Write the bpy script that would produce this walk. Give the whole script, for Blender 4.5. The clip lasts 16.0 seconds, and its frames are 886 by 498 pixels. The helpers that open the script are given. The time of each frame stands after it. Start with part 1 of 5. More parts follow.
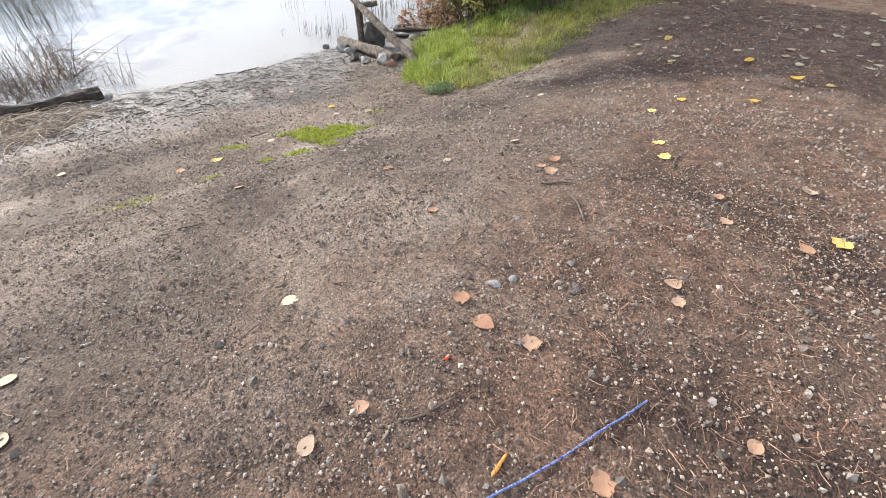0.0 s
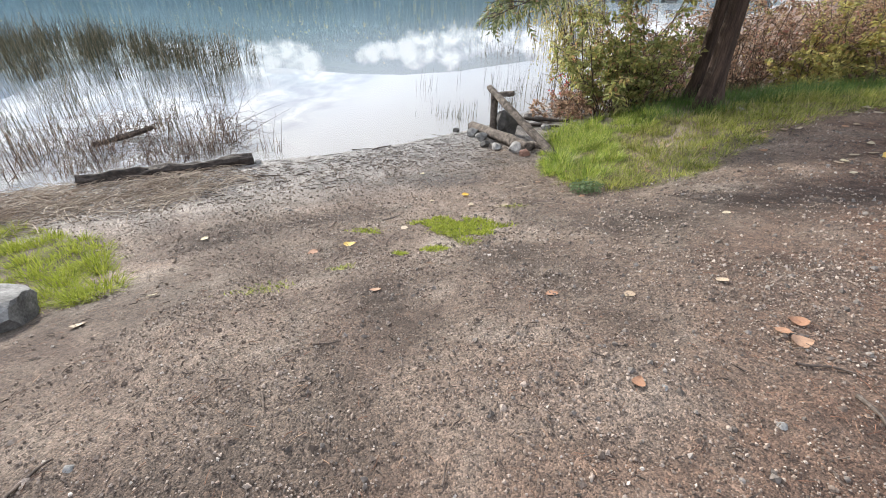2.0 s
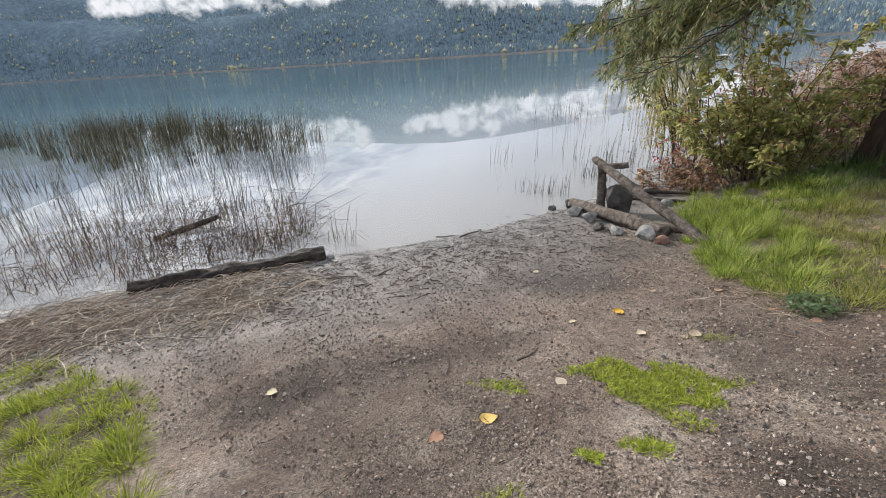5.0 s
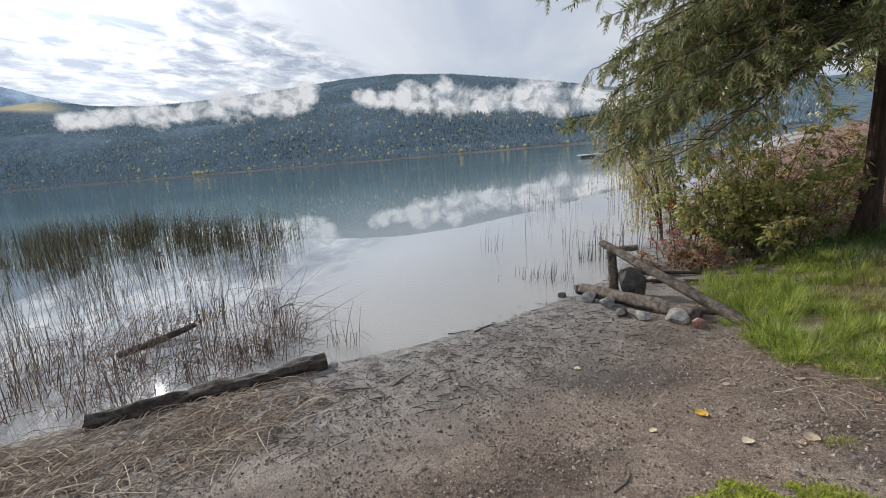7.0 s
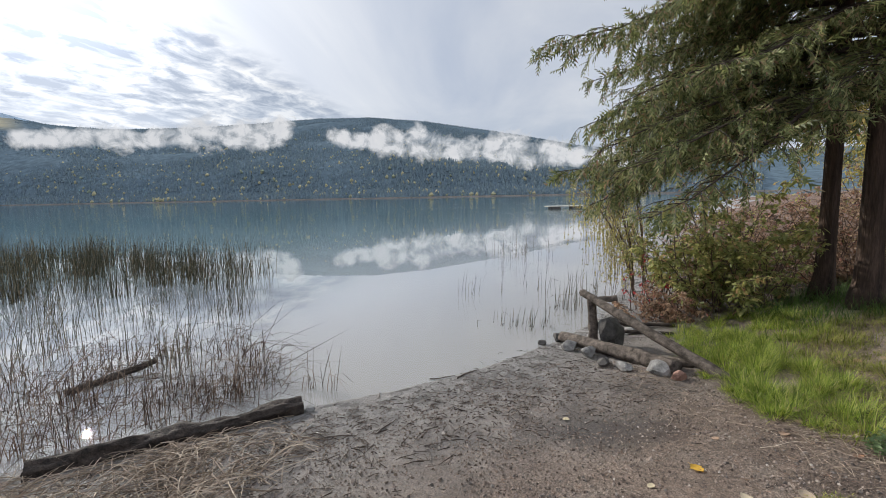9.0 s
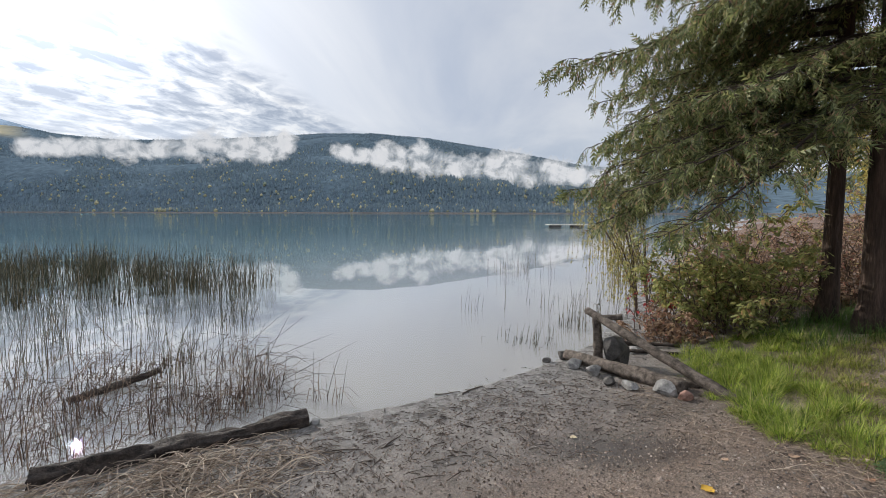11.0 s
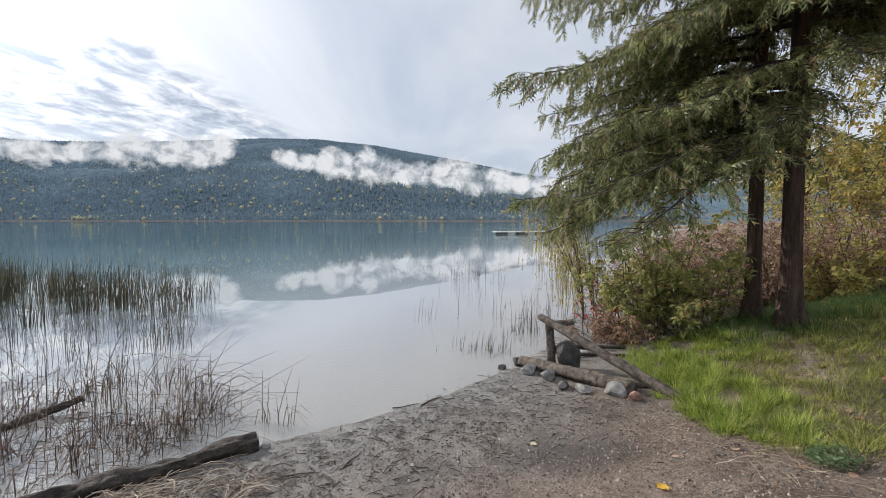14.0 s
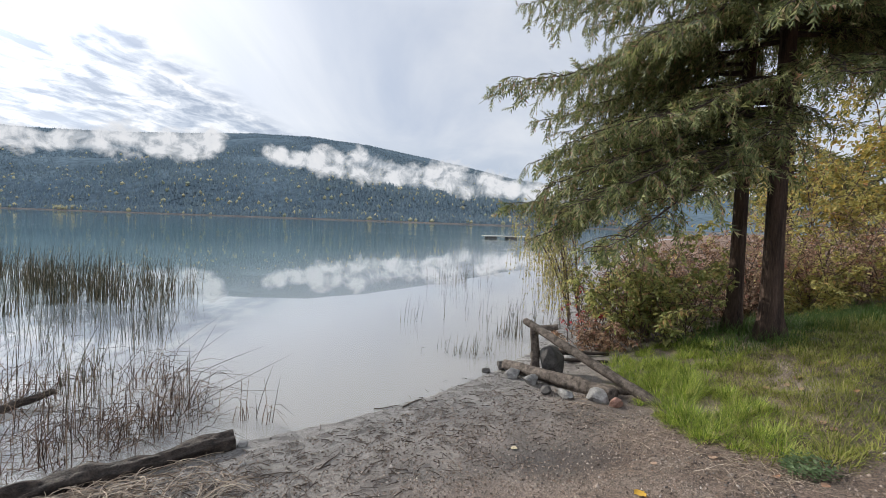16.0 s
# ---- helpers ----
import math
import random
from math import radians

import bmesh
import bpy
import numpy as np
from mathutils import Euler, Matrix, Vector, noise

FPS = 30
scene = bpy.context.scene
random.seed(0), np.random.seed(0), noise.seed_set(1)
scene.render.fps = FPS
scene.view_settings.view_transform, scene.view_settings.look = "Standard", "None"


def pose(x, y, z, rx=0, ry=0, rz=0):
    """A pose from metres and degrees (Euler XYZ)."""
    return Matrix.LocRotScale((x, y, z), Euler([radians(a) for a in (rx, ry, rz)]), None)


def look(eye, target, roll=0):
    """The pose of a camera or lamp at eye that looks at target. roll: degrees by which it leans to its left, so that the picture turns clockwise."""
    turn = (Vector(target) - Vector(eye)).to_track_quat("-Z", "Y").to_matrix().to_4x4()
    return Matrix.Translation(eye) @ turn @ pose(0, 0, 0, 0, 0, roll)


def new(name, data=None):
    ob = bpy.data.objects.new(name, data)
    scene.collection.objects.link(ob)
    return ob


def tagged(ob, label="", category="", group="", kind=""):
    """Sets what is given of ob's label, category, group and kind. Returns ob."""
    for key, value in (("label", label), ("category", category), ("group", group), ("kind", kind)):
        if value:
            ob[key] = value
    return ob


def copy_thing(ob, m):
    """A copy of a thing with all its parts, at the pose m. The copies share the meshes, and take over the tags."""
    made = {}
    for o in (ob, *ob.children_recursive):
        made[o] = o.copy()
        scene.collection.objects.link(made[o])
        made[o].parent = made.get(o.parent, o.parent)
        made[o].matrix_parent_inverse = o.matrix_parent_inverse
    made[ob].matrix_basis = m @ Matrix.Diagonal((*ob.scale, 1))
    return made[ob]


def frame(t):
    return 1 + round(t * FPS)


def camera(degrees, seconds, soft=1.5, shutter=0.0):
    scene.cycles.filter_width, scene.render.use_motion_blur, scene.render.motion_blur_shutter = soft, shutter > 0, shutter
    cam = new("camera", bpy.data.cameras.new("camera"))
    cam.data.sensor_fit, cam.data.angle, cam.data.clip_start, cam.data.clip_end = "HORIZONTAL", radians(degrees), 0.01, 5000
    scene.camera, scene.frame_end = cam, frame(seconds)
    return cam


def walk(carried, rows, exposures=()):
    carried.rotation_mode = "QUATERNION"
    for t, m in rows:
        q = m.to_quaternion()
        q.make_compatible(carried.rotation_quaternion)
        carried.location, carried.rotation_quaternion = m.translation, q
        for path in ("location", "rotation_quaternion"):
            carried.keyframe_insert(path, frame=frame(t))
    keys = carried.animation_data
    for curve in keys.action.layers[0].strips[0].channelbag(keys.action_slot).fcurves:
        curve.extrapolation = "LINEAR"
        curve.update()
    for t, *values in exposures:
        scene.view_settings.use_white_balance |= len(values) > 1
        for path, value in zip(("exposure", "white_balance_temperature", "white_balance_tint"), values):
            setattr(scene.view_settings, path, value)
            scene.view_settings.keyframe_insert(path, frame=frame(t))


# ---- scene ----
cam = camera(93.2, 16.0, soft=0.85)
PATH = [
    (0, (0.168, 0.191, 2.279), (0.097, 1.672, 0.938), 1.0),
    (0.5, (0.121, 0.174, 2.299), (-0.212, 1.69, 1.038), -3.0),
    (1, (-0.072, 0.288, 2.283), (-0.47, 1.869, 1.125), -6.2),
    (1.5, (-0.238, 0.412, 2.251), (-0.664, 1.999, 1.111), -1.9),
    (2, (-0.365, 0.709, 2.235), (-0.849, 2.316, 1.147), 0.6),
    (2.5, (-0.469, 0.896, 2.236), (-1.029, 2.547, 1.255), -1.5),
    (3, (-0.653, 1.129, 2.217), (-1.204, 2.816, 1.295), -5.6),
    (3.5, (-0.767, 1.407, 2.175), (-1.298, 3.116, 1.282), -0.7),
    (3.7, (-0.839, 1.463, 2.196), (-1.464, 3.143, 1.309), 0.9),
    (5.8, (-1.756, 1.723, 2.1), (-2.422, 3.45, 1.344), -5.7),
    (6, (-1.82, 1.725, 2.112), (-2.449, 3.495, 1.426), -5.8),
    (6.5, (-1.961, 1.802, 2.077), (-2.578, 3.632, 1.557), -5.0),
    (7, (-2.066, 1.87, 2.079), (-2.666, 3.727, 1.639), -4.8),
    (7.5, (-2.239, 1.783, 2.076), (-2.759, 3.672, 1.677), -5.2),
    (8, (-2.328, 1.769, 2.098), (-2.776, 3.683, 1.732), -2.7),
    (8.5, (-2.298, 1.823, 2.092), (-2.736, 3.752, 1.8), -1.8),
    (9, (-2.302, 1.816, 2.089), (-2.748, 3.75, 1.84), -1.1),
    (9.2, (-2.328, 1.811, 2.086), (-2.783, 3.743, 1.845), -1.1),
    (11.5, (-2.389, 1.744, 2.084), (-2.831, 3.688, 1.923), 0.3),
    (12, (-2.395, 1.748, 2.081), (-2.825, 3.696, 1.926), 0.3),
    (12.5, (-2.402, 1.767, 2.09), (-2.745, 3.732, 1.941), -0.7),
    (13, (-2.463, 1.78, 2.097), (-2.751, 3.754, 1.95), -0.7),
    (13.5, (-2.486, 1.811, 2.101), (-2.728, 3.791, 1.958), -0.1),
    (14, (-2.485, 1.785, 2.103), (-2.689, 3.77, 1.966), -0.0),
    (14.5, (-2.484, 1.781, 2.099), (-2.665, 3.768, 1.966), 0.4),
    (15, (-2.486, 1.784, 2.083), (-2.662, 3.771, 1.945), 1.4),
    (15.5, (-2.477, 1.798, 2.084), (-2.645, 3.787, 1.951), 2.1),
    (16, (-2.465, 1.804, 2.09), (-2.618, 3.794, 1.965), 2.0),
]
EXPOSURES = [(0.0, 0.84), (1.0, 0.78), (2.0, 0.74), (2.5, 0.60), (3.0, 0.24), (3.7, 0.36), (6.0, 0.08), (7.0, -0.08), (9.0, -0.11), (12.5, -0.09), (14.0, 0.05), (16.0, 0.07)]
walk(cam, [(t, look(eye, target, roll)) for t, eye, target, roll in PATH], EXPOSURES)

# ---- world, sun ----
SUN_AZ, SUN_EL = radians(-55.4), radians(23.2)
SUN_DIR = Vector((math.sin(SUN_AZ) * math.cos(SUN_EL), math.cos(SUN_AZ) * math.cos(SUN_EL), math.sin(SUN_EL)))


def node(nt, kind, **values):
    n = nt.nodes.new(kind)
    for key, value in values.items():
        n.inputs[key.replace("_", " ")].default_value = value
    return n


def math_node(nt, op, a, b=None, clamp=False):
    n = nt.nodes.new("ShaderNodeMath")
    n.operation, n.use_clamp = op, clamp
    for i, v in enumerate((a, b)):
        if v is None:
            continue
        if isinstance(v, (int, float)):
            n.inputs[i].default_value = v
        else:
            nt.links.new(v, n.inputs[i])
    return n.outputs[0]


def ramp(nt, value, stops):
    n = nt.nodes.new("ShaderNodeValToRGB")
    els = n.color_ramp.elements
    while len(els) < len(stops):
        els.new(0.5)
    for e, (p, c) in zip(els, stops):
        e.position, e.color = p, (*c, 1)
    nt.links.new(value, n.inputs[0])
    return n.outputs[0]


def mix_color(nt, factor, a, b, blend="MIX"):
    n = nt.nodes.new("ShaderNodeMix")
    n.data_type, n.blend_type = "RGBA", blend
    for i, v in ((0, factor), (6, a), (7, b)):
        if isinstance(v, (int, float)):
            n.inputs[i].default_value = v
        elif isinstance(v, tuple):
            n.inputs[i].default_value = (*v, 1)
        else:
            nt.links.new(v, n.inputs[i])
    return n.outputs[2]


def noise_node(nt, vector, scale, detail=4.0, rough=0.55, distortion=0.0):
    n = node(nt, "ShaderNodeTexNoise", Scale=scale, Detail=detail, Roughness=rough, Distortion=distortion)
    nt.links.new(vector, n.inputs["Vector"])
    return n.outputs["Fac"]


world = bpy.data.worlds.new("overcast_sky")
scene.world = world
world.use_nodes = True
wt = world.node_tree
wt.nodes.clear()
w_out = wt.nodes.new("ShaderNodeOutputWorld")
sky = wt.nodes.new("ShaderNodeTexSky")
sky.sky_type, sky.sun_disc = "NISHITA", False
sky.sun_elevation, sky.sun_rotation = SUN_EL, SUN_AZ
sky.air_density, sky.dust_density = 1.0, 0.5
w_dir = wt.nodes.new("ShaderNodeTexCoord").outputs["Generated"]
sep = wt.nodes.new("ShaderNodeSeparateXYZ")
wt.links.new(w_dir, sep.inputs[0])
up = math_node(wt, "MAXIMUM", sep.outputs[2], 0.0)
lift = math_node(wt, "ADD", up, 0.10)
flat = wt.nodes.new("ShaderNodeCombineXYZ")
wt.links.new(math_node(wt, "DIVIDE", sep.outputs[0], lift), flat.inputs[0])
wt.links.new(math_node(wt, "DIVIDE", sep.outputs[1], lift), flat.inputs[1])
dot = wt.nodes.new("ShaderNodeVectorMath")
dot.operation = "DOT_PRODUCT"
wt.links.new(w_dir, dot.inputs[0])
dot.inputs[1].default_value = SUN_DIR
toward = math_node(wt, "MAXIMUM", dot.outputs["Value"], 0.0)
glow = math_node(wt, "POWER", toward, 9.0)
core = math_node(wt, "POWER", toward, 90.0)
flat_xyz = wt.nodes.new("ShaderNodeSeparateXYZ")
wt.links.new(flat.outputs[0], flat_xyz.inputs[0])


def stretched(x_scale, y_scale, turn_deg=0.0):
    mp = wt.nodes.new("ShaderNodeMapping")
    mp.inputs["Rotation"].default_value = (0, 0, radians(turn_deg))
    mp.inputs["Scale"].default_value = (x_scale, y_scale, 1)
    wt.links.new(flat.outputs[0], mp.inputs[0])
    return mp.outputs[0]


# altostratus sheet with faint streaks
sheet = ramp(wt, noise_node(wt, stretched(1.0, 0.45, 12), 0.8, 6, 0.55, 0.8), [(0.34, (0.57, 0.64, 0.78)), (0.66, (0.86, 0.89, 0.95))])
# combed rows of altocumulus on the sun's side, with larger grey puffs along their edge
rows = noise_node(wt, stretched(1.0, 0.70, 10), 5.6, 6, 0.60, 0.35)
cells = ramp(wt, rows, [(0.39, (0.92, 0.93, 0.95)), (0.50, (0.58, 0.63, 0.72)), (0.61, (0.33, 0.39, 0.50))])
left = math_node(wt, "MULTIPLY", math_node(wt, "SUBTRACT", math_node(wt, "MULTIPLY", flat_xyz.outputs[0], -1.0), 1.36), 3.6, True)
sheet = mix_color(wt, math_node(wt, "MULTIPLY", left, 0.95), sheet, cells)
lumps = wt.nodes.new("ShaderNodeTexVoronoi")
lumps.feature, lumps.inputs["Scale"].default_value, lumps.inputs["Randomness"].default_value = "SMOOTH_F1", 5.0, 0.7
wt.links.new(stretched(1.0, 0.8, 8), lumps.inputs["Vector"])
edge = math_node(wt, "ABSOLUTE", math_node(wt, "ADD", flat_xyz.outputs[0], 1.50))
band = math_node(wt, "MULTIPLY", math_node(wt, "SUBTRACT", 0.17, edge), 9.0, True)
frayed = math_node(wt, "ADD", lumps.outputs["Distance"], math_node(wt, "MULTIPLY", noise_node(wt, flat.outputs[0], 14.0, 4, 0.6), 0.35))
lump = math_node(wt, "MULTIPLY", math_node(wt, "SUBTRACT", 0.52, frayed), 6.0, True)
sheet = mix_color(wt, math_node(wt, "MULTIPLY", math_node(wt, "MULTIPLY", lump, band), 0.8), sheet, (0.33, 0.39, 0.51))
# a grey stratus bar low over the ridge
bar = math_node(wt, "MULTIPLY", math_node(wt, "SUBTRACT", 0.205, up), 14.0, True)
wisps = ramp(wt, noise_node(wt, stretched(1.0, 1.0), 1.1, 6, 0.6, 0.6), [(0.40, (0.25, 0.25, 0.25)), (0.58, (1, 1, 1))])
sheet = mix_color(wt, math_node(wt, "MULTIPLY", math_node(wt, "MULTIPLY", bar, wisps), 0.75), sheet, (0.52, 0.60, 0.74))
zenith = math_node(wt, "MULTIPLY", math_node(wt, "SUBTRACT", up, 0.44), 2.4, True)
bright = math_node(wt, "ADD", math_node(wt, "ADD", math_node(wt, "ADD", 0.90, math_node(wt, "MULTIPLY", zenith, 1.2)), math_node(wt, "MULTIPLY", glow, 0.50)), math_node(wt, "MULTIPLY", core, 2.2))
cloud = wt.nodes.new("ShaderNodeBackground")
wt.links.new(sheet, cloud.inputs[0])
wt.links.new(bright, cloud.inputs[1])
clear = wt.nodes.new("ShaderNodeBackground")
wt.links.new(sky.outputs[0], clear.inputs[0])
clear.inputs[1].default_value = 0.10
both = wt.nodes.new("ShaderNodeMixShader")
both.inputs[0].default_value = 0.9
wt.links.new(clear.outputs[0], both.inputs[1])
wt.links.new(cloud.outputs[0], both.inputs[2])
wt.links.new(both.outputs[0], w_out.inputs[0])

sun = new("sun", bpy.data.lights.new("sun", "SUN"))
sun.data.energy, sun.data.angle, sun.data.color = 4.8, radians(0.6), (1.0, 0.94, 0.85)
sun.rotation_mode = "QUATERNION"
sun.rotation_quaternion = SUN_DIR.to_track_quat("Z", "Y")
sun.location = (-20, 15, 20)


# ---- materials ----
def material(name, dark, light, scale=6.0, fine=60.0, rough=0.85, bump=0.4, bump_scale=40.0, stretch=(1, 1, 1), island=None,
             per_object=None, translucent=0.0, depth=0.01):
    """Two-scale noise colour with relief; island or per_object: colour stops chosen per loose piece or per object."""
    m = bpy.data.materials.new(name)
    m.use_nodes = True
    nt = m.node_tree
    bsdf = nt.nodes["Principled BSDF"]
    coord = nt.nodes.new("ShaderNodeTexCoord").outputs["Object"]
    mp = nt.nodes.new("ShaderNodeMapping")
    mp.inputs["Scale"].default_value = stretch
    nt.links.new(coord, mp.inputs[0])
    v = mp.outputs[0]
    if island or per_object:
        if island:
            pick = nt.nodes.new("ShaderNodeNewGeometry").outputs["Random Per Island"]
        else:
            pick = nt.nodes.new("ShaderNodeObjectInfo").outputs["Random"]
        col = ramp(nt, pick, island or per_object)
    else:
        col = ramp(nt, noise_node(nt, v, scale, 5, 0.6), [(0.32, dark), (0.68, light)])
    grain = ramp(nt, noise_node(nt, v, fine, 3, 0.6), [(0.3, (0.62, 0.62, 0.62)), (0.7, (1.25, 1.25, 1.25))])
    col = mix_color(nt, 1.0, col, grain, "MULTIPLY")
    nt.links.new(col, bsdf.inputs["Base Color"])
    bsdf.inputs["Roughness"].default_value = rough
    bsdf.inputs["Specular IOR Level"].default_value = 0.35 if rough < 1.0 else 0.0
    if bump:
        b = node(nt, "ShaderNodeBump", Strength=bump, Distance=depth)
        nt.links.new(noise_node(nt, v, bump_scale, 4, 0.65), b.inputs["Height"])
        nt.links.new(b.outputs[0], bsdf.inputs["Normal"])
    if translucent:
        tr = nt.nodes.new("ShaderNodeBsdfTranslucent")
        nt.links.new(col, tr.inputs[0])
        mx = nt.nodes.new("ShaderNodeMixShader")
        mx.inputs[0].default_value = translucent
        nt.links.new(bsdf.outputs[0], mx.inputs[1])
        nt.links.new(tr.outputs[0], mx.inputs[2])
        nt.links.new(mx.outputs[0], nt.nodes["Material Output"].inputs[0])
    return m


def ground_material():
    m = bpy.data.materials.new("gravelly_soil")
    m.use_nodes = True
    nt = m.node_tree
    bsdf = nt.nodes["Principled BSDF"]
    v = nt.nodes.new("ShaderNodeTexCoord").outputs["Object"]

    def attr(name):
        a = nt.nodes.new("ShaderNodeAttribute")
        a.attribute_name = name
        return a.outputs["Fac"]

    wet, deep, bare, rut = attr("wet"), attr("deep"), attr("duff_shade"), attr("rut")
    col = ramp(nt, noise_node(nt, v, 1.7, 6, 0.62, 0.5), [(0.34, (0.168, 0.120, 0.094)), (0.52, (0.255, 0.197, 0.158)), (0.72, (0.365, 0.312, 0.265))])
    broad = ramp(nt, noise_node(nt, v, 0.75, 5, 0.6, 0.8), [(0.38, (0.55, 0.54, 0.53)), (0.60, (1.15, 1.15, 1.15))])
    col = mix_color(nt, 1.0, col, broad, "MULTIPLY")
    # rusty duff; its darkness to the right also has tree shade painted in
    duff_shade = ramp(nt, noise_node(nt, v, 9.0, 5, 0.6), [(0.35, (0.095, 0.056, 0.040)), (0.65, (0.225, 0.135, 0.094))])
    col = mix_color(nt, math_node(nt, "MULTIPLY", bare, math_node(nt, "MULTIPLY", noise_node(nt, v, 3.0, 4), 1.5), True), col, duff_shade)
    grit = nt.nodes.new("ShaderNodeTexVoronoi")
    grit.inputs["Scale"].default_value = 150.0
    nt.links.new(v, grit.inputs["Vector"])
    speck = ramp(nt, grit.outputs["Color"], [(0.1, (0.32, 0.32, 0.32)), (0.7, (1.2, 1.17, 1.12)), (1.0, (1.75, 1.7, 1.62))])
    col = mix_color(nt, 0.85, col, speck, "MULTIPLY")
    fine = ramp(nt, noise_node(nt, v, 30.0, 6, 0.7), [(0.3, (0.6, 0.6, 0.6)), (0.7, (1.3, 1.3, 1.3))])
    col = mix_color(nt, 0.9, col, fine, "MULTIPLY")
    soaked = math_node(nt, "MULTIPLY", rut, ramp(nt, noise_node(nt, v, 4.5, 5, 0.65, 0.6), [(0.32, (0, 0, 0)), (0.50, (1, 1, 1))]))
    col = mix_color(nt, soaked, col, (0.47, 0.45, 0.44), "MULTIPLY")
    mud = ramp(nt, noise_node(nt, v, 5.0, 5, 0.6), [(0.3, (0.135, 0.128, 0.122)), (0.7, (0.33, 0.317, 0.303))])
    col = mix_color(nt, math_node(nt, "MULTIPLY", wet, 0.85), col, mud)
    # bluer and darker with depth: the water's absorption painted onto the lake bed
    depth_tinted_bed = ramp(nt, deep, [(0.0, (0.215, 0.212, 0.21)), (0.12, (0.225, 0.245, 0.272)), (0.4, (0.10, 0.155, 0.175)), (1.0, (0.02, 0.095, 0.115))])
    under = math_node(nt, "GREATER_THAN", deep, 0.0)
    col = mix_color(nt, under, col, depth_tinted_bed)
    nt.links.new(col, bsdf.inputs["Base Color"])
    damp = math_node(nt, "MULTIPLY", math_node(nt, "MULTIPLY", wet, math_node(nt, "SUBTRACT", 1.0, under)), ramp(nt, noise_node(nt, v, 7.0, 4, 0.6), [(0.30, (0.15, 0.15, 0.15)), (0.55, (1, 1, 1))]))
    nt.links.new(math_node(nt, "SUBTRACT", 0.92, math_node(nt, "MULTIPLY", damp, 0.66)), bsdf.inputs["Roughness"])
    h = math_node(nt, "ADD", noise_node(nt, v, 90.0, 5, 0.75), math_node(nt, "MULTIPLY", grit.outputs["Distance"], -0.6))
    b = node(nt, "ShaderNodeBump", Distance=0.03)
    nt.links.new(math_node(nt, "MULTIPLY", math_node(nt, "SUBTRACT", 1.0, under), 0.9), b.inputs["Strength"])
    nt.links.new(h, b.inputs["Height"])
    nt.links.new(b.outputs[0], bsdf.inputs["Normal"])
    return m


def water_material():
    m = bpy.data.materials.new("lake_water")
    m.use_nodes = True
    nt = m.node_tree
    bsdf = nt.nodes["Principled BSDF"]
    bsdf.inputs["Base Color"].default_value = (0.93, 0.96, 0.98, 1)
    bsdf.inputs["Roughness"].default_value = 0.0
    bsdf.inputs["IOR"].default_value = 1.333
    bsdf.inputs["Transmission Weight"].default_value = 1.0
    v = nt.nodes.new("ShaderNodeTexCoord").outputs["Object"]
    s = nt.nodes.new("ShaderNodeSeparateXYZ")
    nt.links.new(v, s.inputs[0])
    # open water is ruffled, the bay is calm
    open_water = math_node(nt, "MULTIPLY", math_node(nt, "SUBTRACT", math_node(nt, "ADD", s.outputs[1], math_node(nt, "MULTIPLY", s.outputs[0], -0.25)), 24.0), 0.02, True)
    mp = nt.nodes.new("ShaderNodeMapping")
    mp.inputs["Scale"].default_value = (0.55, 1.0, 1)
    nt.links.new(v, mp.inputs[0])
    height_out = noise_node(nt, mp.outputs[0], 1.6, 3, 0.6, 0.4)
    b = node(nt, "ShaderNodeBump", Distance=0.06)
    patches = ramp(nt, noise_node(nt, v, 0.035, 3, 0.5), [(0.40, (0.25, 0.25, 0.25)), (0.60, (1, 1, 1))])
    nt.links.new(math_node(nt, "ADD", math_node(nt, "MULTIPLY", math_node(nt, "MULTIPLY", open_water, patches), 0.55), 0.004), b.inputs["Strength"])
    nt.links.new(height_out, b.inputs["Height"])
    nt.links.new(b.outputs[0], bsdf.inputs["Normal"])
    return m


def cloud_material():
    m = bpy.data.materials.new("self_lit_cloud")
    m.use_nodes = True
    nt = m.node_tree
    nt.nodes.remove(nt.nodes["Principled BSDF"])
    flow = nt.nodes.new("ShaderNodeAttribute")
    flow.attribute_name = "flow"
    a = nt.nodes.new("ShaderNodeAttribute")
    a.attribute_name = "dens"
    puff = noise_node(nt, flow.outputs["Vector"], 0.019, 8, 0.60, 0.35)
    alpha = math_node(nt, "MULTIPLY", math_node(nt, "SUBTRACT", math_node(nt, "ADD", a.outputs["Fac"], math_node(nt, "MULTIPLY", puff, 4.2)), 2.15), 0.95, True)
    # emission stands in for daylight on the cloud, which gives off none itself
    self_lit_body = nt.nodes.new("ShaderNodeEmission")
    nt.links.new(ramp(nt, puff, [(0.35, (0.74, 0.78, 0.84)), (0.65, (0.93, 0.94, 0.97))]), self_lit_body.inputs[0])
    self_lit_body.inputs[1].default_value = 0.84
    tr = nt.nodes.new("ShaderNodeBsdfTransparent")
    mx = nt.nodes.new("ShaderNodeMixShader")
    nt.links.new(alpha, mx.inputs[0])
    nt.links.new(tr.outputs[0], mx.inputs[1])
    nt.links.new(self_lit_body.outputs[0], mx.inputs[2])
    nt.links.new(mx.outputs[0], nt.nodes["Material Output"].inputs[0])
    return m


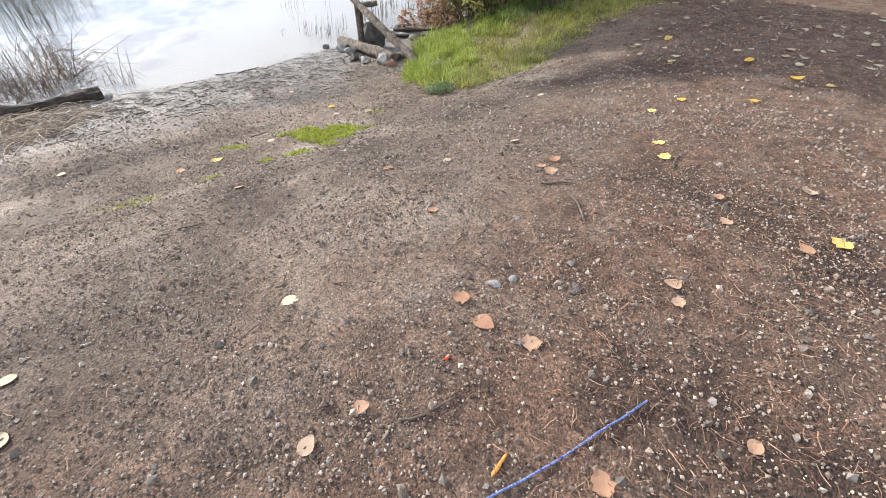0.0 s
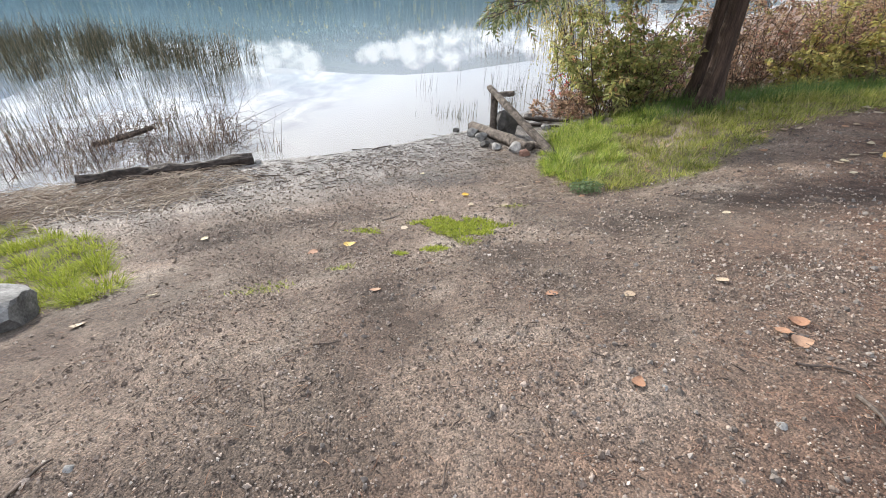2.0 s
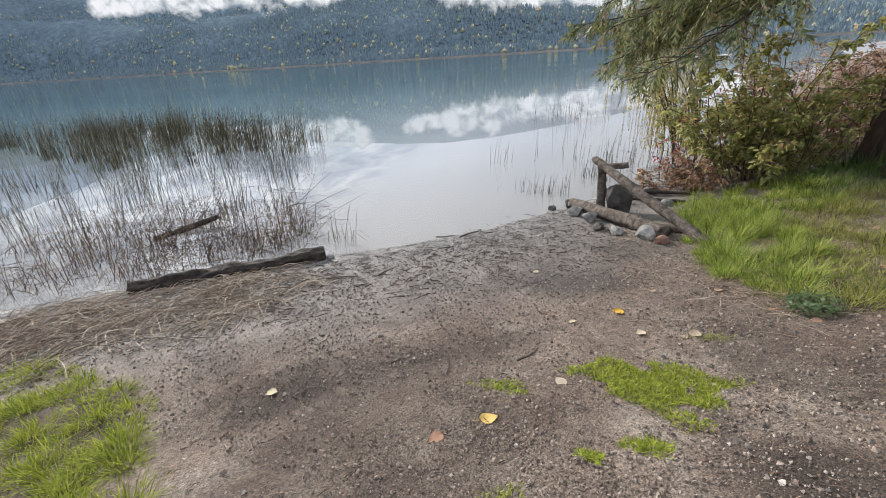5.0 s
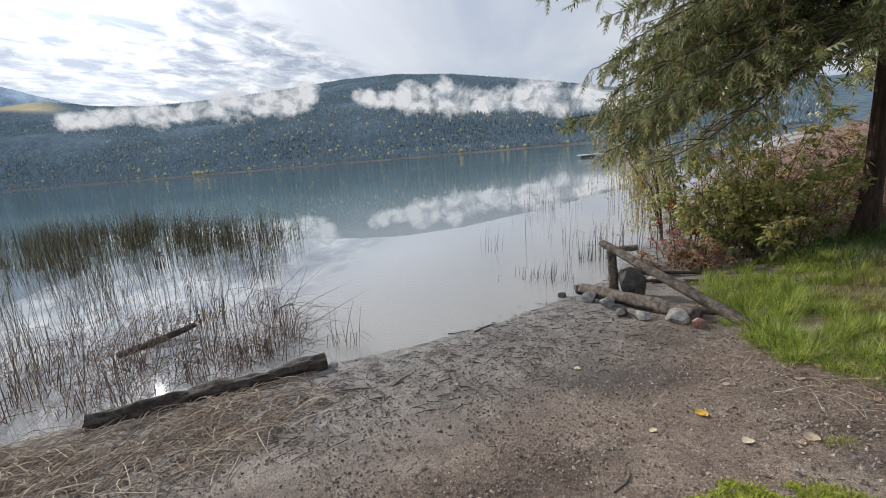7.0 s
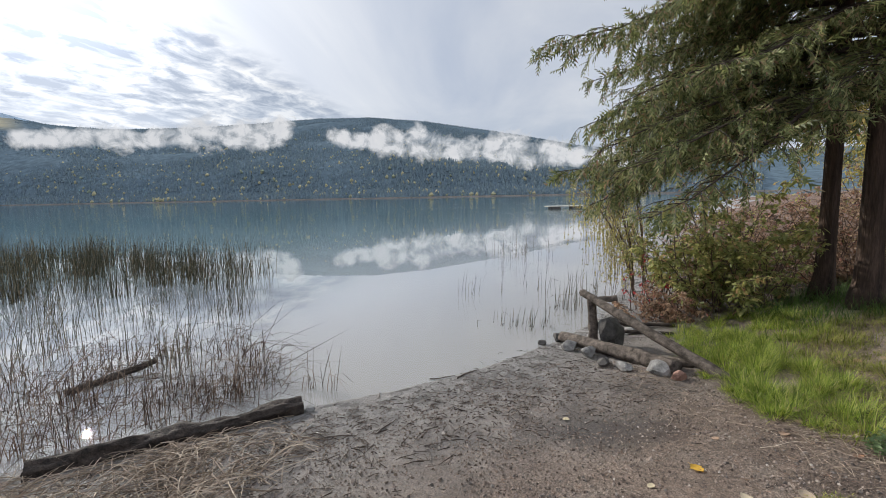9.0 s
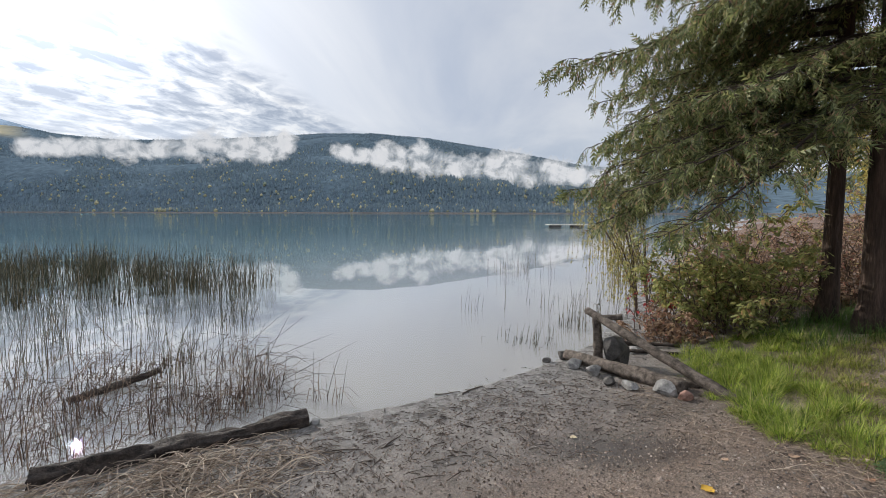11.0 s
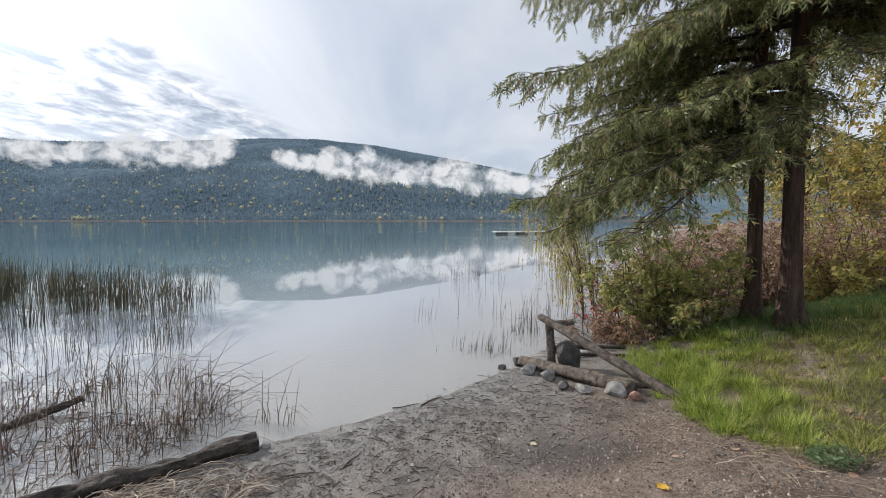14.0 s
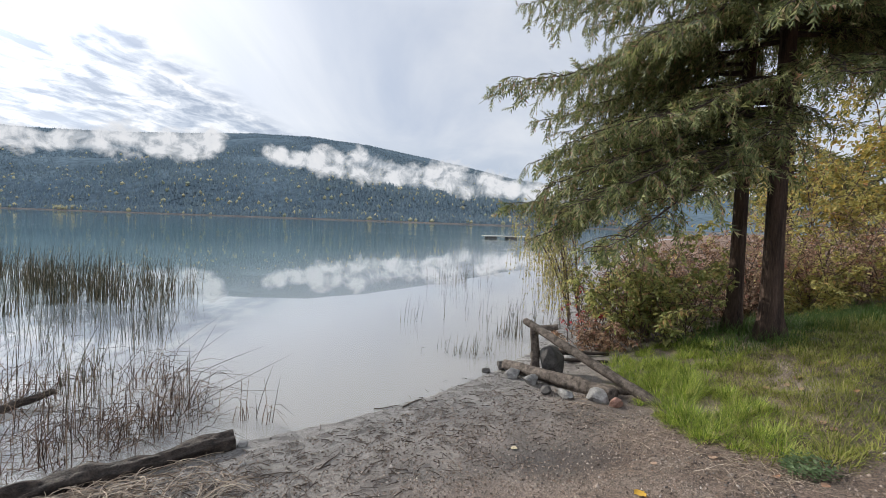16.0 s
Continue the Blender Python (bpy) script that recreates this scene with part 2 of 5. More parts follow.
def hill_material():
    """Wooded slope with distance haze put into its blue base colour, and a bare golden meadow where the attribute says
    so.
    """
    m = material("hazed_forest_floor", (0.098, 0.136, 0.166), (0.118, 0.158, 0.184), 0.006, 0.05, 1.0, 0)
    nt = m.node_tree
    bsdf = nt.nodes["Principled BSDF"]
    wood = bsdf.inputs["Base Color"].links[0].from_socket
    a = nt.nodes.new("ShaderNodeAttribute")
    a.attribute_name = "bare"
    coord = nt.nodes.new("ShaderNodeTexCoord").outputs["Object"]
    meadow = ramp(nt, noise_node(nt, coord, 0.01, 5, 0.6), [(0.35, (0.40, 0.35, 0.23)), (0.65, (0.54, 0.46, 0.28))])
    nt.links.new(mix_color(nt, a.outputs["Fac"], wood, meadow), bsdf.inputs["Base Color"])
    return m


M_GROUND, M_WATER, M_CLOUD = ground_material(), water_material(), cloud_material()
M_BARK = material("cedar_bark", (0.024, 0.016, 0.012), (0.105, 0.068, 0.052), 9, 70, 0.95, 1.0, 16, (1.6, 1.6, 0.16), depth=0.03)
M_LIMB = material("cedar_limb", (0.030, 0.022, 0.018), (0.085, 0.062, 0.050), 12, 80, 0.95, 0.6, 40)
M_CEDAR = material("cedar_foliage", None, None, fine=25, rough=0.55, bump=0, translucent=0.38,
                   island=[(0.0, (0.062, 0.082, 0.030)), (0.45, (0.155, 0.180, 0.064)), (0.80, (0.33, 0.345, 0.14)), (0.90, (0.29, 0.23, 0.11)), (1.0, (0.33, 0.19, 0.12))])
M_DRIFT = material("weathered_wood", (0.036, 0.028, 0.022), (0.19, 0.155, 0.128), 16, 90, 0.9, 1.0, 30, (1, 1, 1), depth=0.016)
M_DARKLOG = material("wet_dark_wood", (0.008, 0.006, 0.005), (0.062, 0.046, 0.036), 18, 70, 0.8, 1.0, 22, depth=0.03)
M_STONE = material("grey_stone", (0.12, 0.116, 0.11), (0.34, 0.33, 0.315), 9, 90, 0.85, 0.5, 30)
M_DARKSTONE = material("dark_stone", (0.045, 0.041, 0.038), (0.135, 0.125, 0.115), 9, 90, 0.85, 0.6, 30)
M_ROCK = material("angular_rock", (0.07, 0.068, 0.066), (0.23, 0.225, 0.215), 7, 60, 0.9, 0.8, 22, depth=0.02)
M_REDSTONE = material("reddish_stone", (0.21, 0.115, 0.085), (0.37, 0.22, 0.17), 9, 90, 0.85, 0.5, 30)
M_GRAVEL = material("gravel", None, None, fine=200, rough=0.9, bump=0,
                    island=[(0.0, (0.085, 0.064, 0.051)), (0.4, (0.215, 0.165, 0.131)), (0.93, (0.37, 0.302, 0.25)), (1.0, (0.48, 0.43, 0.38))])
M_GRASS = material("long_grass", None, None, fine=8, rough=0.6, bump=0, translucent=0.4,
                   island=[(0.0, (0.07, 0.12, 0.02)), (0.4, (0.24, 0.33, 0.05)), (0.8, (0.44, 0.50, 0.09)), (1.0, (0.56, 0.50, 0.22))])
M_TURF = material("worn_turf", None, None, fine=6, rough=0.7, bump=0, translucent=0.35,
                  island=[(0.0, (0.10, 0.13, 0.025)), (0.5, (0.285, 0.31, 0.06)), (0.8, (0.43, 0.41, 0.12)), (1.0, (0.48, 0.40, 0.22))])
# darker grass copy: the cedars' shade is put into its colour
M_SHADEGRASS = material("shade_toned_grass", None, None, fine=20, rough=0.6, bump=0, translucent=0.3,
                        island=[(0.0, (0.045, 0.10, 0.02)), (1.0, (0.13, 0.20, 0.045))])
M_MOSS = material("moss", None, None, fine=30, rough=0.9, bump=0, translucent=0.3,
                  island=[(0.0, (0.13, 0.17, 0.02)), (0.6, (0.29, 0.33, 0.035)), (1.0, (0.43, 0.44, 0.08))])
M_REED = material("green_reed", None, None, fine=20, rough=0.6, bump=0,
                  island=[(0.0, (0.025, 0.027, 0.013)), (0.6, (0.070, 0.066, 0.032)), (1.0, (0.19, 0.145, 0.085))])
M_DEADREED = material("dead_reed", None, None, fine=20, rough=0.8, bump=0,
                      island=[(0.0, (0.028, 0.018, 0.013)), (0.6, (0.095, 0.058, 0.040)), (1.0, (0.25, 0.175, 0.12))])
M_STRAW = material("reed_straw", None, None, fine=40, rough=0.85, bump=0,
                   island=[(0.0, (0.12, 0.09, 0.068)), (0.6, (0.31, 0.24, 0.18)), (1.0, (0.52, 0.43, 0.33))])
M_STICK = material("dark_stick", (0.04, 0.03, 0.025), (0.13, 0.10, 0.08), 20, 90, 0.9, 0.4, 60)
M_SHRUBSTEM = material("shrub_stem", (0.06, 0.04, 0.03), (0.17, 0.12, 0.09), 14, 80, 0.9, 0.3, 50)
M_YELLOWLEAF = material("yellow_leaf", None, None, fine=90, rough=0.6, bump=0.3, translucent=0.2,
                        per_object=[(0.0, (0.60, 0.36, 0.05)), (1.0, (0.68, 0.52, 0.20))])
M_TANLEAF = material("tan_leaf", None, None, fine=90, rough=0.7, bump=0.3,
                     per_object=[(0.0, (0.28, 0.145, 0.085)), (0.5, (0.34, 0.21, 0.135)), (1.0, (0.33, 0.245, 0.175))])
M_PALELEAF = material("pale_leaf", None, None, fine=90, rough=0.7, bump=0.3,
                      per_object=[(0.0, (0.33, 0.25, 0.17)), (0.5, (0.42, 0.35, 0.26)), (1.0, (0.45, 0.38, 0.24))])
M_ROPE = material("blue_rope", (0.010, 0.022, 0.14), (0.22, 0.27, 0.46), 140, 300, 0.6, 0.5, 200)
M_RED = material("red_berry", (0.65, 0.05, 0.01), (0.80, 0.09, 0.02), 60, 90, 0.4, 0)
M_ORANGE = material("orange_husk", (0.62, 0.22, 0.03), (0.75, 0.33, 0.06), 60, 90, 0.6, 0.2)
M_DOCK = material("bleached_planks", (0.45, 0.43, 0.38), (0.68, 0.65, 0.58), 3, 20, 0.8, 0.3, 20)
M_HAZEHILL = hill_material()
# blue-grey conifer tones: aerial haze painted into the needles' colour
M_HAZETREE = material("hazed_conifer", None, None, fine=0.2, rough=1.0, bump=0,
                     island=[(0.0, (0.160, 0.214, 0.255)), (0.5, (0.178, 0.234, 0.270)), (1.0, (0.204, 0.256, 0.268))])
M_FARGOLD = material("far_larch", None, None, fine=0.2, rough=1.0, bump=0,
                     island=[(0.0, (0.34, 0.31, 0.19)), (0.5, (0.52, 0.46, 0.28)), (1.0, (0.25, 0.29, 0.21))])
# haze over the distance is painted in as this blue
M_HAZEMOUNT = material("hazed_mountain", (0.20, 0.27, 0.36), (0.23, 0.30, 0.38), 0.004, 0.02, 1.0, 0)
M_FARSHORE = material("far_shore", (0.13, 0.125, 0.12), (0.21, 0.185, 0.16), 0.02, 0.2, 1.0, 0)


# ---- mesh tools ----
rng = np.random.default_rng(7)


def mesh_of(name, verts, faces, mat, smooth=False):
    """A mesh from arrays: verts (n, 3), faces (m, k)."""
    verts, faces = np.asarray(verts, np.float32), np.asarray(faces, np.int32)
    me = bpy.data.meshes.new(name)
    n, k = faces.shape
    me.vertices.add(len(verts))
    me.vertices.foreach_set("co", verts.ravel())
    me.loops.add(n * k)
    me.loops.foreach_set("vertex_index", faces.ravel())
    me.polygons.add(n)
    me.polygons.foreach_set("loop_start", np.arange(0, n * k, k, dtype=np.int32))
    me.polygons.foreach_set("use_smooth", np.full(n, smooth))
    me.update(calc_edges=True)
    me.materials.append(mat)
    return me


def thing(name, verts, faces, mat, base, label, category, smooth=True, group="", kind=""):
    """A one-mesh thing whose origin is at base."""
    ob = new(name, mesh_of(name, np.asarray(verts) - np.asarray(base), faces, mat, smooth))
    ob.location = base
    return tagged(ob, label, category, group, kind)


def root(name, base, label, category, group="", kind=""):
    ob = new(name)
    ob.location = base
    ob.empty_display_size = 0.1
    return tagged(ob, label, category, group, kind)


def part(name, verts, faces, mat, parent, label="", smooth=True, kind=""):
    """A mesh part under a thing, from places in the world."""
    at = np.array(parent.location)
    up_one = parent.parent
    if up_one:
        at = at + np.array(up_one.location)
    ob = new(name, mesh_of(name, np.asarray(verts) - at, faces, mat, smooth))
    ob.parent = parent
    return tagged(ob, label, kind=kind)


def join(*sets):
    """Verts and faces of several sets as one."""
    vs, fs, n = [], [], 0
    for v, f in sets:
        vs.append(v)
        fs.append(np.asarray(f) + n)
        n += len(v)
    return np.concatenate(vs), np.concatenate(fs)


def tubes(paths, radii, sides=3, caps=False):
    """Tubes along paths (n, k, 3) with radii (n, k)."""
    p = np.asarray(paths, float)
    r = np.asarray(radii, float)
    n, k, _ = p.shape
    t = np.gradient(p, axis=1)
    t /= np.linalg.norm(t, axis=2, keepdims=True) + 1e-9
    ref = np.where(np.abs(t[:, :1, 2:]) > 0.8, [[[1.0, 0, 0]]], [[[0, 0, 1.0]]])
    u = np.cross(t, np.broadcast_to(ref, t.shape))
    u /= np.linalg.norm(u, axis=2, keepdims=True) + 1e-9
    w = np.cross(t, u)
    a = np.linspace(0, 2 * np.pi, sides, endpoint=False)
    ring = np.cos(a)[None, None, :, None] * u[:, :, None] + np.sin(a)[None, None, :, None] * w[:, :, None]
    v = p[:, :, None] + ring * r[:, :, None, None]
    idx = np.arange(n * k * sides).reshape(n, k, sides)
    nxt = np.roll(idx, -1, axis=2)
    f = np.stack([idx[:, :-1], nxt[:, :-1], nxt[:, 1:], idx[:, 1:]], -1).reshape(-1, 4)
    return v.reshape(-1, 3), f


def strips(base, length, az, lean, bend, width, segs=3):
    """Blades: from base (n, 3), leaning toward az, drooping by bend, tapering to a tip."""
    n = len(base)
    s = np.linspace(0, 1, segs + 1)[None, :]
    tilt = lean[:, None] + bend[:, None] * s
    step = (length / segs)[:, None]
    dx = np.concatenate([np.zeros((n, 1)), np.cumsum(np.sin(tilt[:, 1:]) * step, 1)], 1)
    dz = np.concatenate([np.zeros((n, 1)), np.cumsum(np.cos(tilt[:, 1:]) * step, 1)], 1)
    dirv = np.stack([np.cos(az), np.sin(az), np.zeros(n)], 1)
    across = np.stack([-np.sin(az), np.cos(az), np.zeros(n)], 1)
    c = base[:, None] + dirv[:, None] * dx[..., None] + np.array([0, 0, 1.0]) * dz[..., None]
    w = width[:, None] * (1 - 0.92 * s ** 1.5)
    v = np.stack([c - across[:, None] * w[..., None], c + across[:, None] * w[..., None]], 2)
    idx = np.arange(n * (segs + 1) * 2).reshape(n, segs + 1, 2)
    f = np.stack([idx[:, :-1, 0], idx[:, :-1, 1], idx[:, 1:, 1], idx[:, 1:, 0]], -1).reshape(-1, 4)
    return v.reshape(-1, 3), f


def turns(yaw, pitch, roll):
    """Rotation matrices (n, 3, 3): roll about x, then pitch about y, then yaw about z."""
    cy, sy, cp, sp, cr, sr = np.cos(yaw), np.sin(yaw), np.cos(pitch), np.sin(pitch), np.cos(roll), np.sin(roll)
    o, l = np.zeros_like(cy), np.ones_like(cy)
    z = np.array([[cy, -sy, o], [sy, cy, o], [o, o, l]]).transpose(2, 0, 1)
    y = np.array([[cp, o, sp], [o, l, o], [-sp, o, cp]]).transpose(2, 0, 1)
    x = np.array([[l, o, o], [o, cr, -sr], [o, sr, cr]]).transpose(2, 0, 1)
    return z @ y @ x


def stamp(tv, tf, mats, pos):
    """Copies of a small template, as one set of verts and faces."""
    tv, tf = np.asarray(tv, float), np.asarray(tf)
    v = np.einsum("nij,mj->nmi", mats, tv) + pos[:, None]
    f = tf[None] + (np.arange(len(pos)) * len(tv))[:, None, None]
    return v.reshape(-1, 3), f.reshape(-1, tf.shape[1])


def inside(x, y, poly):
    res = np.zeros(np.shape(x), bool)
    for (ax, ay), (bx, by) in zip(poly, poly[1:] + poly[:1]):
        cut = ((ay > y) != (by > y)) & (x < (bx - ax) * (y - ay) / (by - ay + 1e-12) + ax)
        res ^= cut
    return res


# ---- the lie of the land ----
SHORE = [(-40, -25), (-14, -3), (-8.5, 1.9), (-6.2, 4.15), (-4.5, 5.45), (-3.4, 6.25), (-2.9, 6.75), (-2.1, 7.75), (-1.5, 8.7), (-1.0, 10),
         (-0.4, 12), (0.6, 16), (4, 26), (12, 45), (30, 90), (80, 200), (900, 1000)]
PROFILE = [(-60, -6), (-25, -3.2), (-8, -1.1), (-3, -.35), (-1, -.10), (0, 0), (1.4, .12), (2, .19), (2.45, .27), (3, .37), (3.6, .48),
           (4.2, .68), (4.7, .82), (5.3, .95), (6, 1.04), (6.5, 1.08), (9, 1.15), (30, 1.6), (200, 6)]
MOUND = [(-.62, 7.7), (-.72, 6.4), (-.70, 5.75), (-.5, 5.2), (-.1, 5.0), (.6, 5.1), (1.3, 6.1), (2.2, 6.8), (3.5, 7.2), (5.5, 7.8), (5.5, 9.2), (2.5, 8.8), (1.2, 8.6), (0, 8.5)]


def shore_dist(x, y):
    """Metres inland from the waterline (over the water: minus)."""
    x, y = np.asarray(x, float), np.asarray(y, float)
    best, sign = np.full(x.shape, 1e9), np.ones(x.shape)
    for (ax, ay), (bx, by) in zip(SHORE, SHORE[1:]):
        dx, dy = bx - ax, by - ay
        t = np.clip(((x - ax) * dx + (y - ay) * dy) / (dx * dx + dy * dy), 0, 1)
        d = np.hypot(x - ax - t * dx, y - ay - t * dy)
        nearer = d < best - 1e-9
        sign = np.where(nearer, np.sign((x - ax) * dy - (y - ay) * dx), sign)
        best = np.where(nearer, d, best)
    return best * sign


def height(x, y):
    s = shore_dist(x, y)
    p = np.array(PROFILE)
    z = np.interp(s, p[:, 0], p[:, 1])
    bank = np.exp(-((np.asarray(x) - 1.6) ** 2 / 3.2 + (np.asarray(y) - 7.6) ** 2 / 3.5))
    return z + np.clip(s / 1.5, 0, 1) * 0.36 * bank


def surface(x, y):
    """The ground's height with its hollows, ruts and clods."""
    x, y = np.asarray(x, float), np.asarray(y, float)
    rough = np.array([noise.noise((a * 1.3, b * 1.3, 0)) * 0.024 + noise.noise((a * 4.1, b * 4.1, 5)) * 0.012 + noise.noise((a * 13, b * 13, 9)) * 0.008
                      + max(0, noise.noise((a * 26, b * 26, 3))) * 0.009 for a, b in zip(x.ravel(), y.ravel())]).reshape(x.shape)
    return height(x, y) + (rough * 1.15 - 0.022 * rut_depth(x, y)) * np.clip(0.12 + shore_dist(x, y) / 1.2, 0.0, 1)


RUTS = [((-2.0, 4.15), (-3.4, 2.85), 0.30), ((-0.85, 3.35), (0.05, 2.35), 0.30), ((-3.0, 4.9), (-1.4, 5.3), 0.35), ((0.2, 3.9), (2.0, 4.3), 0.45),
        ((0.85, 0.85), (1.6, 0.35), 0.28), ((-1.3, 2.4), (-0.9, 2.0), 0.25), ((1.2, 2.3), (1.9, 1.4), 0.30)]


def rut_depth(x, y):
    """How far (0 to 1) a place lies in one of the trodden, damp hollows."""
    res = np.zeros(np.shape(x))
    for (ax, ay), (bx, by), w in RUTS:
        dx, dy = bx - ax, by - ay
        t = np.clip(((x - ax) * dx + (y - ay) * dy) / (dx * dx + dy * dy), 0, 1)
        d = np.hypot(x - ax - t * dx, y - ay - t * dy) / w
        res = np.maximum(res, np.clip(1.15 - d, 0, 1))
    return res


def on_ground(x, y, dz=0.0):
    x, y = np.asarray(x, float), np.asarray(y, float)
    return np.stack([x, y, surface(x, y) + dz], -1)


def build_ground():
    far = [60, 90, 150, 300, 700, 1500, 3500]
    xs = np.concatenate([[-f for f in far[::-1]], np.arange(-40, -9, 1.5), np.arange(-8.4, 3.6, 0.036), np.arange(3.7, 12, 0.3), np.arange(13, 50, 2.5), far])
    ys = np.concatenate([[-f for f in far[::-1]], np.arange(-50, -3, 2.5), np.arange(-2.5, 0, 0.25), np.arange(0.05, 9.0, 0.036), np.arange(9.1, 18, 0.3), np.arange(19, 50, 2.5), far])
    gx, gy = np.meshgrid(xs, ys)
    z = surface(gx, gy)
    s = shore_dist(gx, gy)
    nx, ny = len(xs), len(ys)
    idx = np.arange(nx * ny).reshape(ny, nx)
    f = np.stack([idx[:-1, :-1], idx[:-1, 1:], idx[1:, 1:], idx[1:, :-1]], -1).reshape(-1, 4)
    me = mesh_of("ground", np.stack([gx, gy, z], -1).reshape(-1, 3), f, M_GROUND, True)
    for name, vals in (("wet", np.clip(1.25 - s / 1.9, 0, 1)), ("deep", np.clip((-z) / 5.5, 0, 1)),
                       ("rut", rut_depth(gx, gy)), ("duff_shade", np.clip((s - 4.6) / 1.5 + (gx - 0.2) * 0.35, 0, 1.3))):
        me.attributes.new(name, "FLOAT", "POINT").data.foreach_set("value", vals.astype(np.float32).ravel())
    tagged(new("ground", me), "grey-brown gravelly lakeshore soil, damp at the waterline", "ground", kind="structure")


build_ground()

water = new("water", mesh_of("water", [(-3500, -300, 0), (3500, -300, 0), (3500, 3500, 0), (-3500, 3500, 0)], [(0, 1, 2, 3)], M_WATER))
water.visible_shadow = False
tagged(water, "calm blue-green lake mirroring hills and clouds", "water", kind="structure")

# ---- far hillside, its woods and the low clouds ----
RIDGE = [(-95, 8.0), (-75, 9.0), (-60.6, 8.6), (-55, 7.9), (-50, 7.9), (-42, 8.7), (-35.6, 9.5), (-29, 10.3), (-22.2, 10.6), (-15, 10.1), (-7.4, 8.9), (-2.4, 8.0), (5.2, 6.3), (15, 5.0), (40, 4.0), (95, 4.0)]


def hill_place(az, f):
    """A place on the far hillside: az in degrees, f from the shore (0) to the ridge (1)."""
    rid = np.array(RIDGE)
    el = np.interp(az, rid[:, 0], rid[:, 1])
    a = np.radians(az)
    r0 = 900 / np.maximum(np.cos(a), 0.45)
    r = r0 + 1500 * f
    top = np.tan(np.radians(el)) * (r0 + 1500) + 2 - 14
    h = top * (0.10 * np.minimum(f, 0.12) / 0.12 + 0.90 * np.clip((f - 0.05) / 0.95, 0, 1) ** 0.92)
    h = h * np.where(f > 1, 1 - (f - 1) * 1.5, 1)
    return np.stack([r * np.sin(a), r * np.cos(a), h], -1)


def build_hills():
    az = np.linspace(-95, 95, 260)
    f = np.concatenate([[-0.02, 0.0], np.linspace(0.012, 1.0, 46), [1.1, 1.3]])
    ga, gf = np.meshgrid(az, f)
    v = hill_place(ga, gf)
    bumps = np.array([noise.noise((x * 0.004, y * 0.004, z * 0.01)) * 16 for x, y, z in v.reshape(-1, 3)]).reshape(ga.shape)
    v[..., 2] += bumps * np.clip(gf * 4, 0, 1) * np.clip((1.0 - gf) * 6, 0, 1)
    v[..., 2] = np.where(gf < 0, -2, v[..., 2] + 0.4)
    idx = np.arange(ga.size).reshape(ga.shape)
    fc = np.stack([idx[:-1, :-1], idx[1:, :-1], idx[1:, 1:], idx[:-1, 1:]], -1).reshape(-1, 4)
    me = mesh_of("backdrop_hillside", v.reshape(-1, 3), fc, M_HAZEHILL, True)
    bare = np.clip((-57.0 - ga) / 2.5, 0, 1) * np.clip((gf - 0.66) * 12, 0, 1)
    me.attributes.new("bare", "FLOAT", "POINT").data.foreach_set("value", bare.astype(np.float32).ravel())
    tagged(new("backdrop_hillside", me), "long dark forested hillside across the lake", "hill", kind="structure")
    # a further mountain shows over the meadow, its blue being haze put into the colour
    az = np.linspace(-110, -52, 90)
    top = np.interp(az, [-110, -85, -72, -64, -59, -55, -52], [11.5, 12.5, 11.8, 10.2, 8.6, 7.6, 6.5])
    top = top + np.array([0.10 * noise.noise((a * 1.3, 0, 8)) for a in az])
    rows = []
    for r, share in ((2900, 0.0), (3000, 0.55), (3200, 1.0), (3400, 0.4)):
        a = np.radians(az)
        rows.append(np.stack([r * np.sin(a), r * np.cos(a), np.tan(np.radians(top)) * 3200 * share], -1))
    idx = np.arange(4 * 90).reshape(4, 90)
    fc = np.stack([idx[:-1, :-1], idx[1:, :-1], idx[1:, 1:], idx[:-1, 1:]], -1).reshape(-1, 4)
    tagged(new("backdrop_mountain", mesh_of("backdrop_mountain", np.concatenate(rows), fc, M_HAZEMOUNT, True)), "smooth mountain shoulder far behind the hillside, tinted haze-blue", "mountain", kind="structure")
    n = 300
    a = np.linspace(-95, 95, n)
    low, high = hill_place(a, np.full(n, -0.004)), hill_place(a, np.full(n, 0.004))
    low[:, 2], high[:, 2] = 0.05, 2.6
    i = np.arange(n - 1)
    tagged(new("backdrop_far_shore", mesh_of("backdrop_far_shore", np.concatenate([low, high]), np.stack([i, i + 1, i + 1 + n, i + n], -1), M_FARSHORE)), "pale strip of shore under the hillside", "shore", kind="structure")
    # conifers as ragged cones, autumn trees rounder
    ring = [(math.cos(k * math.tau / 5), math.sin(k * math.tau / 5)) for k in range(5)]
    tv = [(x * (0.21 if k % 2 else 0.15), y * (0.21 if k % 2 else 0.15), 0.05 + 0.08 * (k % 2)) for k, (x, y) in enumerate(ring)] + [(0, 0, 1)]
    tf = [(k, (k + 1) % 5, 5) for k in range(5)]
    gv = [(x * 0.22, y * 0.22, 0.12) for x, y in ring] + [(x * 0.30, y * 0.30, 0.5) for x, y in ring] + [(0, 0, 1)]
    gf2 = [(k, (k + 1) % 5, 5 + (k + 1) % 5) for k in range(5)] + [(k, 5 + (k + 1) % 5, 5 + k) for k in range(5)] + [(5 + k, 5 + (k + 1) % 5, 10) for k in range(5)]
